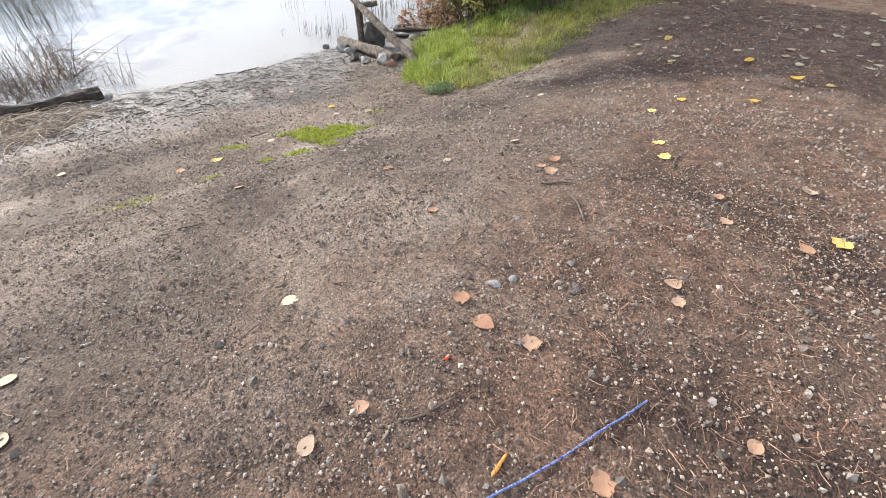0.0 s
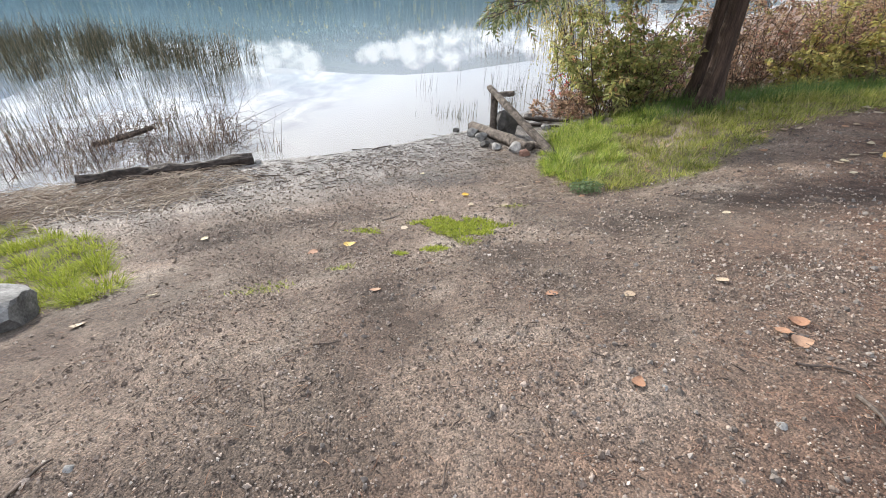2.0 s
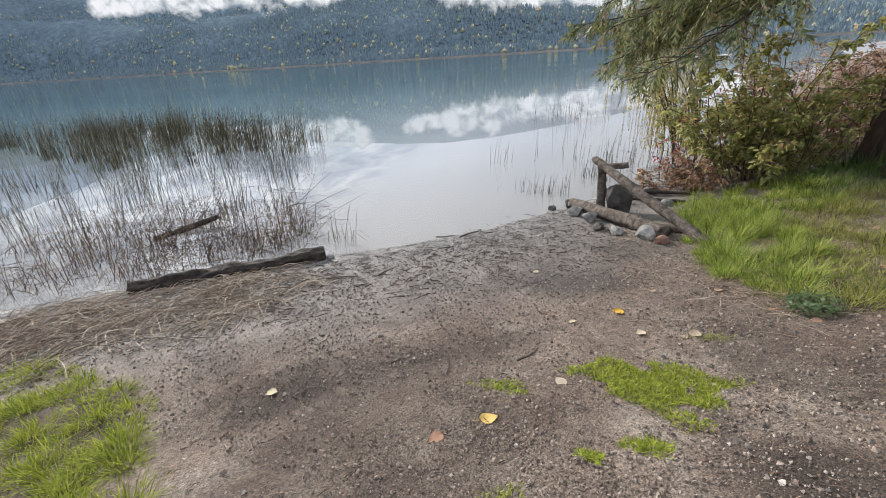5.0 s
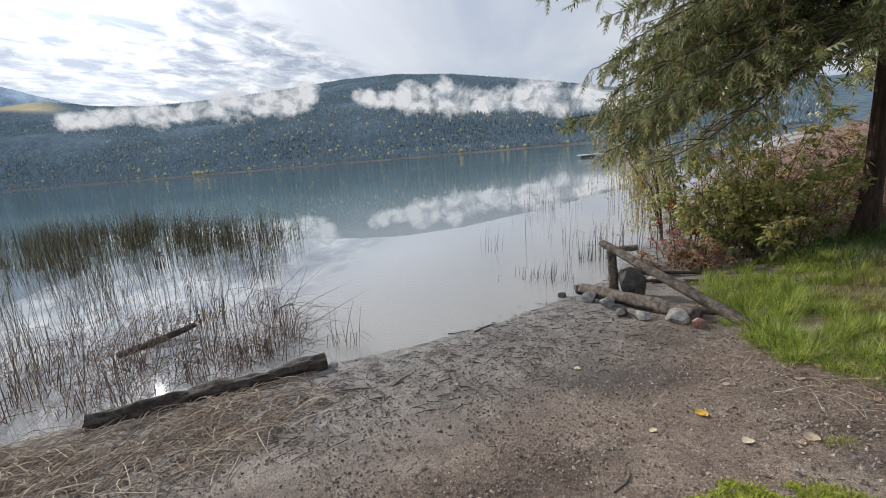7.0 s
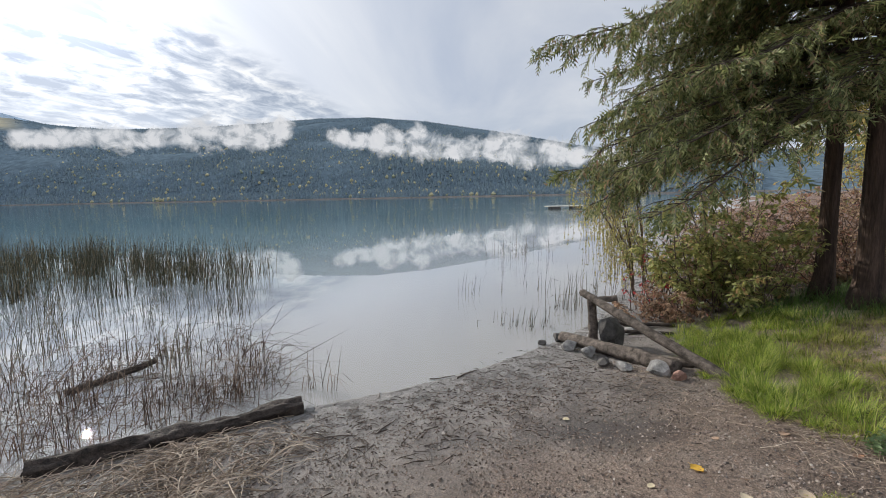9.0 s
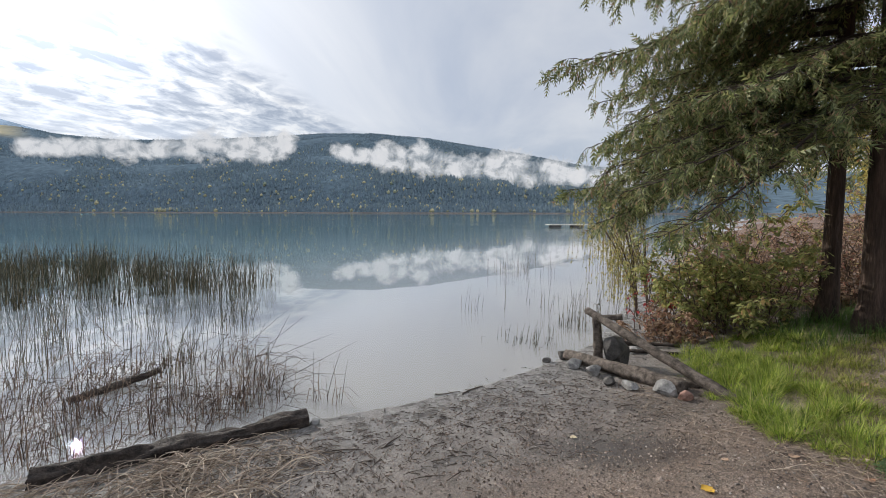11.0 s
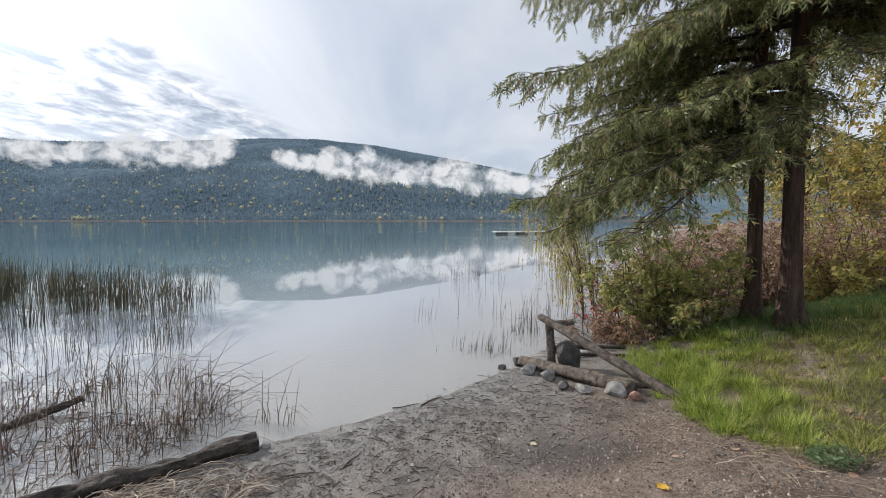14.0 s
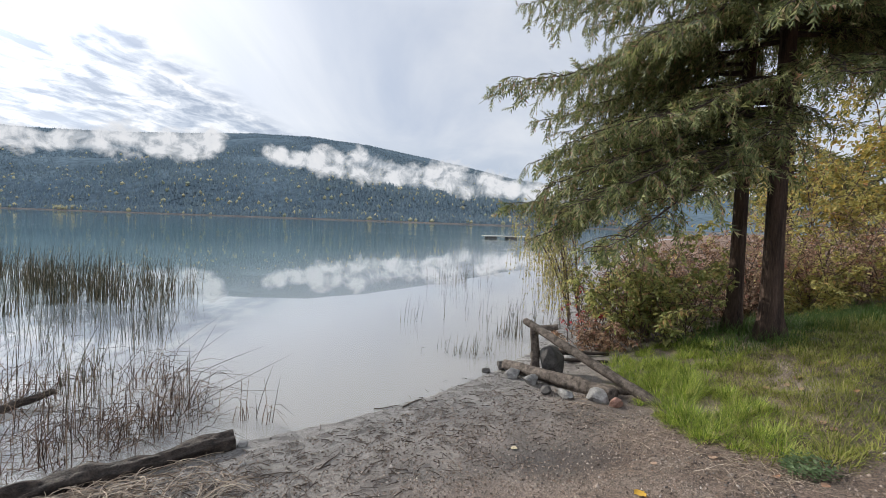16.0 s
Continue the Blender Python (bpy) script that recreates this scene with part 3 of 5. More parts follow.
    for name, count, t, tt, mat, lo, hi, label in (("far_conifer_forest", 42000, tv, tf, M_HAZETREE, 7, 13, "dense dark conifer forest on the far hillside"),
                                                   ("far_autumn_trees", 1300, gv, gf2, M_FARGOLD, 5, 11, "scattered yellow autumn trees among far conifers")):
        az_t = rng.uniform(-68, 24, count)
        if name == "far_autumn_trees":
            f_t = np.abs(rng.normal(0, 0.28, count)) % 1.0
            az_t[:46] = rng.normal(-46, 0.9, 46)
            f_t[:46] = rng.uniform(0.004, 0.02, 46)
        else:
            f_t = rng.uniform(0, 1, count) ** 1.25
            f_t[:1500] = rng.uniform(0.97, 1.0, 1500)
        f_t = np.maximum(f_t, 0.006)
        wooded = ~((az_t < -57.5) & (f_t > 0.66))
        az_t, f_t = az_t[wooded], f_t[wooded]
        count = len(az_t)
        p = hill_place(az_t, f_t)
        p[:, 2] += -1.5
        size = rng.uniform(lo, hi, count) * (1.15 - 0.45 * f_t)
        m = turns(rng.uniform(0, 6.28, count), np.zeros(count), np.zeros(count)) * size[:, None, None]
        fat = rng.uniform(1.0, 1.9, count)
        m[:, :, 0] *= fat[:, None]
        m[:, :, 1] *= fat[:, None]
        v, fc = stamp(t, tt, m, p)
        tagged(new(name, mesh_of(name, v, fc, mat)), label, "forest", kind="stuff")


build_hills()


def cloud_bank(top, bottom, label, r_add):
    """A bank of low cloud hanging along the hillside, between two lines of (azimuth, elevation)."""
    top, bottom = np.array(top), np.array(bottom)
    az = np.linspace(top[0, 0], top[-1, 0], 160)
    vs = np.linspace(-0.35, 1.35, 26)
    ga, gv = np.meshgrid(az, vs)
    te, be = np.interp(ga, top[:, 0], top[:, 1]), np.interp(ga, bottom[:, 0], bottom[:, 1])
    el = np.radians(be + (te - be) * gv)
    a = np.radians(ga)
    r = 900 / np.maximum(np.cos(a), 0.45) + r_add + 60 * np.sin(ga * 0.9)
    v = np.stack([r * np.sin(a), r * np.cos(a), r * np.tan(el) + 2], -1)
    u = (ga - az[0]) / (az[-1] - az[0])
    dens = np.clip(1.75 - 3.3 * np.abs(gv - 0.46), -3, 1) * np.clip(np.minimum(u, 1 - u) * 12, 0, 1) + np.minimum(0, (np.minimum(u, 1 - u) - 0.03) * 12)
    idx = np.arange(ga.size).reshape(ga.shape)
    f = np.stack([idx[:-1, :-1], idx[1:, :-1], idx[1:, 1:], idx[:-1, 1:]], -1).reshape(-1, 4)
    me = mesh_of("backdrop_cloud_bank", v.reshape(-1, 3), f, M_CLOUD, True)
    along = np.stack([1500 * a, 1500 * np.tan(el), np.full(a.shape, float(r_add))], -1)
    me.attributes.new("flow", "FLOAT_VECTOR", "POINT").data.foreach_set("vector", along.astype(np.float32).ravel())
    me.attributes.new("dens", "FLOAT", "POINT").data.foreach_set("value", dens.astype(np.float32).ravel())
    ob = new("backdrop_cloud_bank", me)
    ob.visible_shadow = False
    tagged(ob, label, "cloud", kind="structure")


cloud_bank([(-59.5, 6.9), (-54, 7.7), (-50.8, 8.5), (-48.0, 7.9), (-45.7, 8.7), (-43.0, 9.2), (-41.1, 10.9), (-39.4, 9.4), (-36.0, 9.9), (-33.6, 10.2), (-31, 9.6)],
           [(-59.5, 5.4), (-50.9, 5.6), (-47, 5.8), (-42.6, 6.0), (-38.1, 5.6), (-35.3, 6.1), (-31, 7.8)], "white low cloud bank lying along the hillside", 300)
cloud_bank([(-29, 9.1), (-25.5, 9.1), (-23.0, 8.8), (-21.4, 9.3), (-17.4, 8.9), (-15.9, 10.6), (-14.4, 8.9), (-12.7, 8.3), (-7.0, 7.9), (-5.1, 8.3), (-2.8, 8.7), (-1.0, 7.4), (1.0, 7.3), (8, 5.8), (14, 5.0)],
           [(-29, 7.6), (-26.8, 6.9), (-22.8, 5.9), (-17.1, 5.0), (-11.1, 4.5), (-3.4, 3.8), (5.3, 3.3), (14, 3.0)], "long white mist bank drifting over the forest", 230)


# ---- wood and stone ----
def log_set(a, b, r0, r1, rough=0.18, sides=18, rings=26, sag=0.0, seed=0):
    """A capped, knotty log from a to b."""
    a, b = np.array(a, float), np.array(b, float)
    s = np.linspace(0, 1, rings)
    p = a + (b - a) * s[:, None]
    p[:, 2] += sag * np.sin(np.pi * s)
    v, f = tubes(p[None], (r0 + (r1 - r0) * s)[None], sides)
    v = v.reshape(rings, sides, 3)
    for i in range(rings):
        for j in range(sides):
            d = v[i, j] - p[i]
            ang = j / sides * 6.28
            k = noise.noise((math.cos(ang) * 1.6 + seed, math.sin(ang) * 1.6, s[i] * 5)) + 0.5 * noise.noise((math.cos(ang) * 4, math.sin(ang) * 4 + seed, s[i] * 14))
            v[i, j] = p[i] + d * (1 + rough * 1.6 * k)
    t = (b - a) / np.linalg.norm(b - a)
    for i, sign in ((0, -1), (rings - 1, 1)):
        for j in range(sides):
            v[i, j] += t * sign * 0.02 * noise.noise((j * 0.9, seed, i))
    v = v.reshape(-1, 3)
    extra, quads = [p[0] - t * 0.01, p[-1] + t * 0.01], []
    n = len(v)
    for j in range(sides):
        k = (j + 1) % sides
        quads.append((n, k, j, j))
        o = (rings - 1) * sides
        quads.append((n + 1, o + j, o + k, o + k))
    tri = [(q[0], q[1], q[2]) for q in quads]
    quad_tri = np.concatenate([f[:, [0, 1, 2]], f[:, [0, 2, 3]], np.array(tri)])
    return np.concatenate([v, np.array(extra)]), quad_tri


def ico(sub):
    bm = bmesh.new()
    bmesh.ops.create_icosphere(bm, subdivisions=sub, radius=1)
    v = np.array([x.co[:] for x in bm.verts])
    f = np.array([[x.index for x in q.verts] for q in bm.faces])
    bm.free()
    return v, f


ICO2, ICO3 = ico(2), ico(3)


def stone(x, y, size, mat, label, seed, turn_deg=0.0, dz=0.3, name="stone", group="", fine=False):
    """A worn angular stone bedded in the ground."""
    v, f = ICO3 if fine or size[0] > 0.1 else ICO2
    v = v.copy()
    for i in range(len(v)):
        d = Vector(v[i])
        k = 1 + 0.34 * noise.noise(d * 1.1 + Vector((seed * 7.1, 0, 0))) + 0.14 * noise.noise(d * 3.1 + Vector((0, seed * 3.3, 0)))
        v[i] *= min(k, 1.08)
    g = np.random.default_rng(seed)
    for _ in range(11):
        nrm = g.normal(0, 1, 3)
        nrm /= np.linalg.norm(nrm)
        v = v - np.maximum(0, v @ nrm - g.uniform(0.62, 0.85))[:, None] * nrm
    v = v * np.array(size) / 2
    a = radians(turn_deg)
    v = v @ np.array([[math.cos(a), math.sin(a), 0], [-math.sin(a), math.cos(a), 0], [0, 0, 1]])
    z = max(float(surface(x, y)), -0.05)
    base = np.array([x, y, z - 0.01])
    return thing(name, v + base + [0, 0, size[2] * dz], f, mat, base, label, "stone", not fine and size[0] < 0.1, group)


def build_shelter():
    """The low driftwood barrier with its bedding stones."""
    v, f = log_set((-1.57, 7.52, -0.05), (-1.61, 7.60, 0.70), 0.062, 0.052, seed=1)
    thing("wooden_post", v, f, M_DRIFT, (-1.57, 7.52, 0.05), "short weathered grey post standing in the mud", "post")
    v, f = log_set((-1.72, 7.72, 0.75), (-0.32, 5.97, 0.20), 0.048, 0.058, seed=2, rings=40)
    thing("leaning_pole", v, f, M_DRIFT, (-0.45, 6.1, 0.25), "long weathered pole leaning from the post down to grass", "pole")
    v, f = log_set((-1.64, 7.66, 0.65), (-1.30, 7.56, 0.72), 0.036, 0.042, seed=3)
    thing("cross_piece", v, f, M_DRIFT, (-1.6, 7.62, 0.64), "short stub of driftwood resting across the post top", "driftwood")
    v, f = log_set((-1.97, 7.72, 0.11), (-0.86, 6.48, 0.24), 0.072, 0.084, seed=4, rings=40)
    thing("driftwood_log", v, f, M_DRIFT, (-1.4, 7.05, 0.07), "weathered split driftwood log bedded on stones", "log")
    v, f = log_set((-1.15, 6.84, 0.17), (-0.62, 6.55, 0.27), 0.05, 0.04, seed=14)
    thing("driftwood_log", v, f, M_DRIFT, (-0.9, 6.7, 0.16), "thin weathered driftwood piece behind the bedded log", "log")
    stone(-1.36, 7.52, (0.36, 0.32, 0.52), M_DARKSTONE, "dark upright boulder leaning beside the post", 3, 20, 0.36, "boulder", fine=True)
    spots = [(-2.02, 7.80, .16, .13, .13), (-1.90, 7.40, .20, .16, .15), (-1.68, 7.12, .19, .15, .12), (-1.55, 6.78, .17, .14, .11), (-1.36, 6.66, .22, .13, .10), (-1.05, 6.46, .25, .17, .14)]
    for i, (x, y, a, b, c) in enumerate(spots):
        dark = i in (0, 3)
        stone(x, y, (a * 1.15, b * 1.15, c * 1.25), M_DARKSTONE if dark else M_STONE, "dark wet stone under the driftwood log" if dark else "pale grey stone wedged along the driftwood log", 10 + i, i * 37 - 40, 0.40, group="stones along the driftwood log")
    stone(-0.90, 6.30, (.19, .14, .13), M_REDSTONE, "reddish broken stone at the log's end", 17, 30, group="stones along the driftwood log")
    stone(-2.24, 7.66, (.13, .11, .11), M_DARKSTONE, "small dark stone at the water's edge", 18)
    for i, (x, y, a, b) in enumerate([(-1.28, 8.35, .34, .22), (-1.0, 8.15, .30, .20), (-1.12, 8.75, .30, .2), (-0.75, 7.75, .16, .12), (-0.95, 8.5, .2, .15)]):
        stone(x, y, (a * 1.1, b * 1.1, .13), M_STONE if i % 2 else M_DARKSTONE, "flat grey stone on the muddy bank", 30 + i, i * 50, group="flat stones on the bank")
    for i, (a, b) in enumerate([((-1.35, 8.05, .12), (-0.55, 7.75, .22)), ((-1.2, 8.5, .1), (-0.4, 8.2, .2))]):
        v, f = log_set(a, b, 0.03, 0.022, seed=40 + i, sides=8, rings=14)
        thing("driftwood_stick", v, f, M_DARKLOG, a, "dark driftwood stick lying behind the barrier", "stick")


build_shelter()
v, f = log_set((-6.10, 3.98, 0.045), (-4.58, 5.34, 0.035), 0.092, 0.084, 0.36, 28, 90, seed=6)
thing("shore_log", v, f, M_DARKLOG, (-5.3, 4.7, 0.0), "dark waterlogged log lying along the waterline", "log")
stone(-4.50, 5.33, (.11, .08, .09), M_STONE, "pale stone beside the end of the log", 19)
v, f = log_set((-7.45, 5.2, -0.05), (-7.0, 5.95, 0.10), 0.07, 0.03, 0.25, 14, 30, seed=8)
thing("driftwood_snag", v, f, M_DARKLOG, (-7.4, 5.4, 0.0), "brown driftwood snag rising among the reeds", "snag")
stone(-3.41, 1.62, (.68, .48, .38), M_ROCK, "large grey angular rock at the edge of grass", 29, 25, 0.24, "rock", fine=True)

# ---- dock across the bay ----
dock = root("dock", (-1.0, 64.3, 0.0), "pale wooden swimming dock on the lake", "dock")
ax = Vector((11, 3.6, 0)).normalized()
side_v = Vector((-ax.y, ax.x, 0))


def beam(a, length, width, z0, z1):
    a = Vector(a)
    q = [a, a + ax * length, a + ax * length + side_v * width, a + side_v * width]
    v = [(p.x, p.y, z0) for p in q] + [(p.x, p.y, z1) for p in q]
    return np.array(v), np.array([(0, 3, 2, 1), (4, 5, 6, 7), (0, 1, 5, 4), (1, 2, 6, 5), (2, 3, 7, 6), (3, 0, 4, 7)])


for i in range(12):
    part("plank", *beam(Vector((-1, 64.3, 0)) + ax * i * 1.0, 0.96, 1.8, 0.30, 0.42), M_DOCK, dock, smooth=False)
for i in range(4):
    part("float", *beam(Vector((-0.6, 64.4, 0)) + ax * i * 3.2, 1.4, 1.4, -0.1, 0.30), M_DARKSTONE, dock, "dark float", smooth=False)


# ---- the two cedars ----
def frond():
    """A narrow hanging spray one unit long, with forward-pointing leaflets."""
    v, f = [(0, -0.02, 0), (0, 0.02, 0), (1.0, 0, -0.03)], [(0, 1, 2)]
    for i in range(4):
        s = 0.06 + i * 0.2
        w = (0.17, 0.23, 0.19, 0.11)[i]
        for side in (-1, 1):
            n = len(v)
            v += [(s, 0, 0), (s + 0.15, 0, 0.006), (s + 0.30, side * w, -0.04)]
            f.append((n, n + 1, n + 2) if side > 0 else (n, n + 2, n + 1))
    return np.array(v), np.array(f)


FROND = frond()


def limb_path(start, az, length, slope, tip_up, k=9):
    s = np.linspace(0, 1, k)
    out = length * s
    z = length * (0.16 * s + (slope - 0.22) * s ** 1.7) + (tip_up + 0.25) * length * np.clip(s - 0.6, 0, 1) ** 2 + 0.018 * length * np.sin(s * 11 + az * 9) * s
    wob = 0.07 * length * np.sin(s * 5 + az * 3) * s + 0.02 * length * np.sin(s * 13 + az * 7)
    return np.stack([start[0] + np.cos(az) * out - np.sin(az) * wob, start[1] + np.sin(az) * out + np.cos(az) * wob, start[2] + z], -1)


def cedar(name, x, y, r, tall, limbs, label, seed, spray=0.165, step=0.072, lean=(0.0, 0.0)):
    """A western cedar: fluted trunk, drooping limbs (azimuth, height, length, slope) and hanging sprays."""
    g = np.random.default_rng(seed)
    z0 = float(height(x, y)) - 0.08
    tree = root(name, (x, y, z0), label, "tree")
    k = 40
    s = np.linspace(0, 1, k)
    p = np.stack([x + lean[0] * s * tall + 0.05 * np.sin(s * 7 + seed), y + lean[1] * s * tall + 0.04 * np.sin(s * 5), z0 + s * tall], -1)
    rad = r * (1 - 0.85 * s) + r * 0.8 * np.exp(-s * tall / 0.22)
    v, f = tubes(p[None], rad[None], 20)
    v = v.reshape(k, 20, 3)
    for i in range(k):
        for j in range(20):
            a = j / 20 * 6.283
            flute = 0.10 * noise.noise((math.cos(a) * 2.2, math.sin(a) * 2.2, seed + s[i] * 1.5)) + 0.05 * math.sin(a * 7 + s[i] * 3)
            v[i, j] += (v[i, j] - p[i]) * flute * (1 + 1.3 * math.exp(-s[i] * tall / 0.4))
    part("trunk", v.reshape(-1, 3), f, M_BARK, tree, "reddish-brown fibrous bark")
    twigs, twig_r, pos, mats = [], [], [], []
    for az, z, length, slope in limbs:
        c = z / tall
        start = (x + lean[0] * z, y + lean[1] * z, z0 + z)
        path = limb_path(start, az, length, slope, 0.25)
        lv, lf = tubes(path[None], ((0.018 + 0.006 * length) * np.linspace(1, 0, 9) ** 1.3 + 0.003)[None], 7)
        part("limb", lv, lf, M_LIMB, tree)
        n = int(length / step)
        for i in range(n):
            q = 0.14 + 0.86 * (i + g.uniform(0, 1)) / n
            t = q * 8
            i0 = min(int(t), 7)
            b = path[i0] + (path[i0 + 1] - path[i0]) * (t - i0)
            side = 1 if i % 2 else -1
            ba = az + side * g.uniform(0.5, 1.25)
            bl = (0.16 + 0.62 * math.sin(math.pi * min(1, q * 0.85 + 0.12))) * g.uniform(0.45, 1.1) * min(1.0, length / 3.0)
            u = np.linspace(0, 1, 4)
            drop = g.uniform(0.35, 1.15)
            tp = np.stack([b[0] + np.cos(ba) * bl * u, b[1] + np.sin(ba) * bl * u, b[2] + bl * (0.22 * u - drop * u ** 1.8)], -1)
            twigs.append(tp)
            twig_r.append(np.linspace(0.006, 0.002, 4))
            m = max(2, int(bl / (spray * 0.22)))
            w = (np.arange(m) + g.uniform(0.1, 0.9, m)) / m
            pp = np.stack([np.interp(w, u, tp[:, d]) for d in range(3)], -1)
            yaw = ba + g.normal(0, 0.8, m)
            mats.append(turns(yaw, np.clip(g.normal(0.85, 0.5, m), -0.5, 1.6), g.normal(0, 1.1, m)) * (spray * g.uniform(0.45, 1.6, m))[:, None, None])
            pos.append(pp)
    tv, tf = tubes(np.array(twigs), np.array(twig_r), 3)
    part("twig_work", tv, tf, M_LIMB, tree, kind="stuff")
    fv, ff = stamp(*FROND, np.concatenate(mats), np.concatenate(pos))
    part("crown", fv, ff, M_CEDAR, tree, "drooping green sprays with browning tips", smooth=False, kind="stuff")
    return tree


def limb_set(seed, count, low, high, reach, west=0.0, slope=-0.34):
    g = np.random.default_rng(seed)
    res = []
    for i in range(count):
        z = low + (high - low) * (i / (count - 1)) ** 1.7
        az = (i * 2.399 + g.uniform(-0.3, 0.3)) % math.tau
        if g.uniform() < west:
            az = math.pi + g.uniform(-0.75, 0.75)
        else:
            z = max(z, low + 1.5 + g.uniform(0, 1.2))
        length = reach * (1 - 0.72 * ((z - low) / (high - low)) ** 1.2) * g.uniform(0.72, 1.08)
        res.append((az, z, length, slope + g.uniform(-0.10, 0.12) + 0.25 * (z - low) / (high - low)))
    return res


near_limbs = limb_set(5, 70, 2.4, 12.5, 3.2, 0.42)
near_limbs += [(math.pi + 0.0, 4.0, 3.65, -0.27), (math.pi + 0.25, 2.75, 3.2, -0.30), (math.pi - 0.25, 5.3, 3.2, -0.24), (math.pi + 0.45, 2.5, 3.3, -0.28), (math.pi + 0.1, 3.1, 3.2, -0.32), (math.pi + 0.6, 3.2, 2.6, -0.3), (math.pi + 0.95, 2.9, 2.2, -0.34), (math.pi + 1.3, 3.4, 2.2, -0.34), (math.pi - 0.12, 6.2, 3.05, -0.22)]
g_front = np.random.default_rng(17)
near_limbs += [(-2.0 + g_front.uniform(-0.9, 0.9), g_front.uniform(4.1, 8.5), g_front.uniform(1.3, 2.4), g_front.uniform(-0.4, -0.2)) for _ in range(16)]
near_limbs += [(-2.0 + g_front.uniform(-0.9, 0.9), g_front.uniform(3.9, 5.7), g_front.uniform(1.0, 2.0), g_front.uniform(-0.4, -0.2)) for _ in range(8)]
near_limbs += [(g_front.uniform(-0.9, 0.5), g_front.uniform(3.9, 7.2), g_front.uniform(1.8, 3.1), g_front.uniform(-0.40, -0.2)) for _ in range(13)]
near_limbs += [(math.pi + g_front.uniform(-0.35, 0.5), g_front.uniform(2.5, 3.4), g_front.uniform(2.2, 3.0), g_front.uniform(-0.36, -0.24)) for _ in range(8)]
cedar("cedar_tree", 1.45, 7.50, 0.115, 14.0, near_limbs, "tall western cedar with drooping green boughs over grass", 11, lean=(-0.03, 0.0))
cedar("cedar_tree", 1.40, 8.22, 0.100, 15.0, limb_set(8, 56, 2.4, 13.5, 3.1, 0.36), "slender western cedar close behind its twin trunk", 12, lean=(-0.028, 0.0))


# ---- shrubs ----
LEAF_T = (np.array([(0, 0, 0), (0.35, 0.24, 0.05), (0.35, -0.24, 0.05), (0.42, 0, -0.02), (1.0, 0, -0.06), (0.72, 0.17, 0.02), (0.72, -0.17, 0.02)]),
          np.array([(0, 3, 1), (0, 2, 3), (1, 3, 5), (3, 2, 6), (3, 4, 5), (3, 6, 4)]))


LEAF_S = (np.array([(0, 0, 0), (0.45, 0.27, 0.06), (0.45, -0.27, 0.06), (0.48, 0, -0.03), (1.0, 0, -0.06)]), np.array([(0, 3, 1), (0, 2, 3), (1, 3, 4), (3, 2, 4)]))


def leaf_material(name, stops):
    return material(name, None, None, fine=30, rough=0.55, bump=0, translucent=0.5, island=stops)


M_OLIVE = leaf_material("green_shrub_leaf", [(0.0, (0.16, 0.19, 0.06)), (0.5, (0.34, 0.36, 0.13)), (0.82, (0.50, 0.46, 0.17)), (1.0, (0.46, 0.27, 0.15))])
M_RUST = leaf_material("rusty_shrub_leaf", [(0.0, (0.20, 0.12, 0.08)), (0.5, (0.39, 0.26, 0.175)), (0.8, (0.50, 0.37, 0.24)), (1.0, (0.46, 0.20, 0.16))])
M_SCARLET = leaf_material("scarlet_leaf", [(0.0, (0.38, 0.035, 0.04)), (1.0, (0.58, 0.10, 0.10))])
M_GOLD = leaf_material("gold_shrub_leaf", [(0.0, (0.24, 0.24, 0.08)), (0.5, (0.46, 0.42, 0.14)), (0.85, (0.60, 0.52, 0.18)), (1.0, (0.50, 0.31, 0.13))])
M_AMBER = leaf_material("autumn_tree_leaf", [(0.0, (0.26, 0.24, 0.07)), (0.6, (0.42, 0.35, 0.10)), (0.9, (0.50, 0.36, 0.09)), (1.0, (0.40, 0.19, 0.09))])


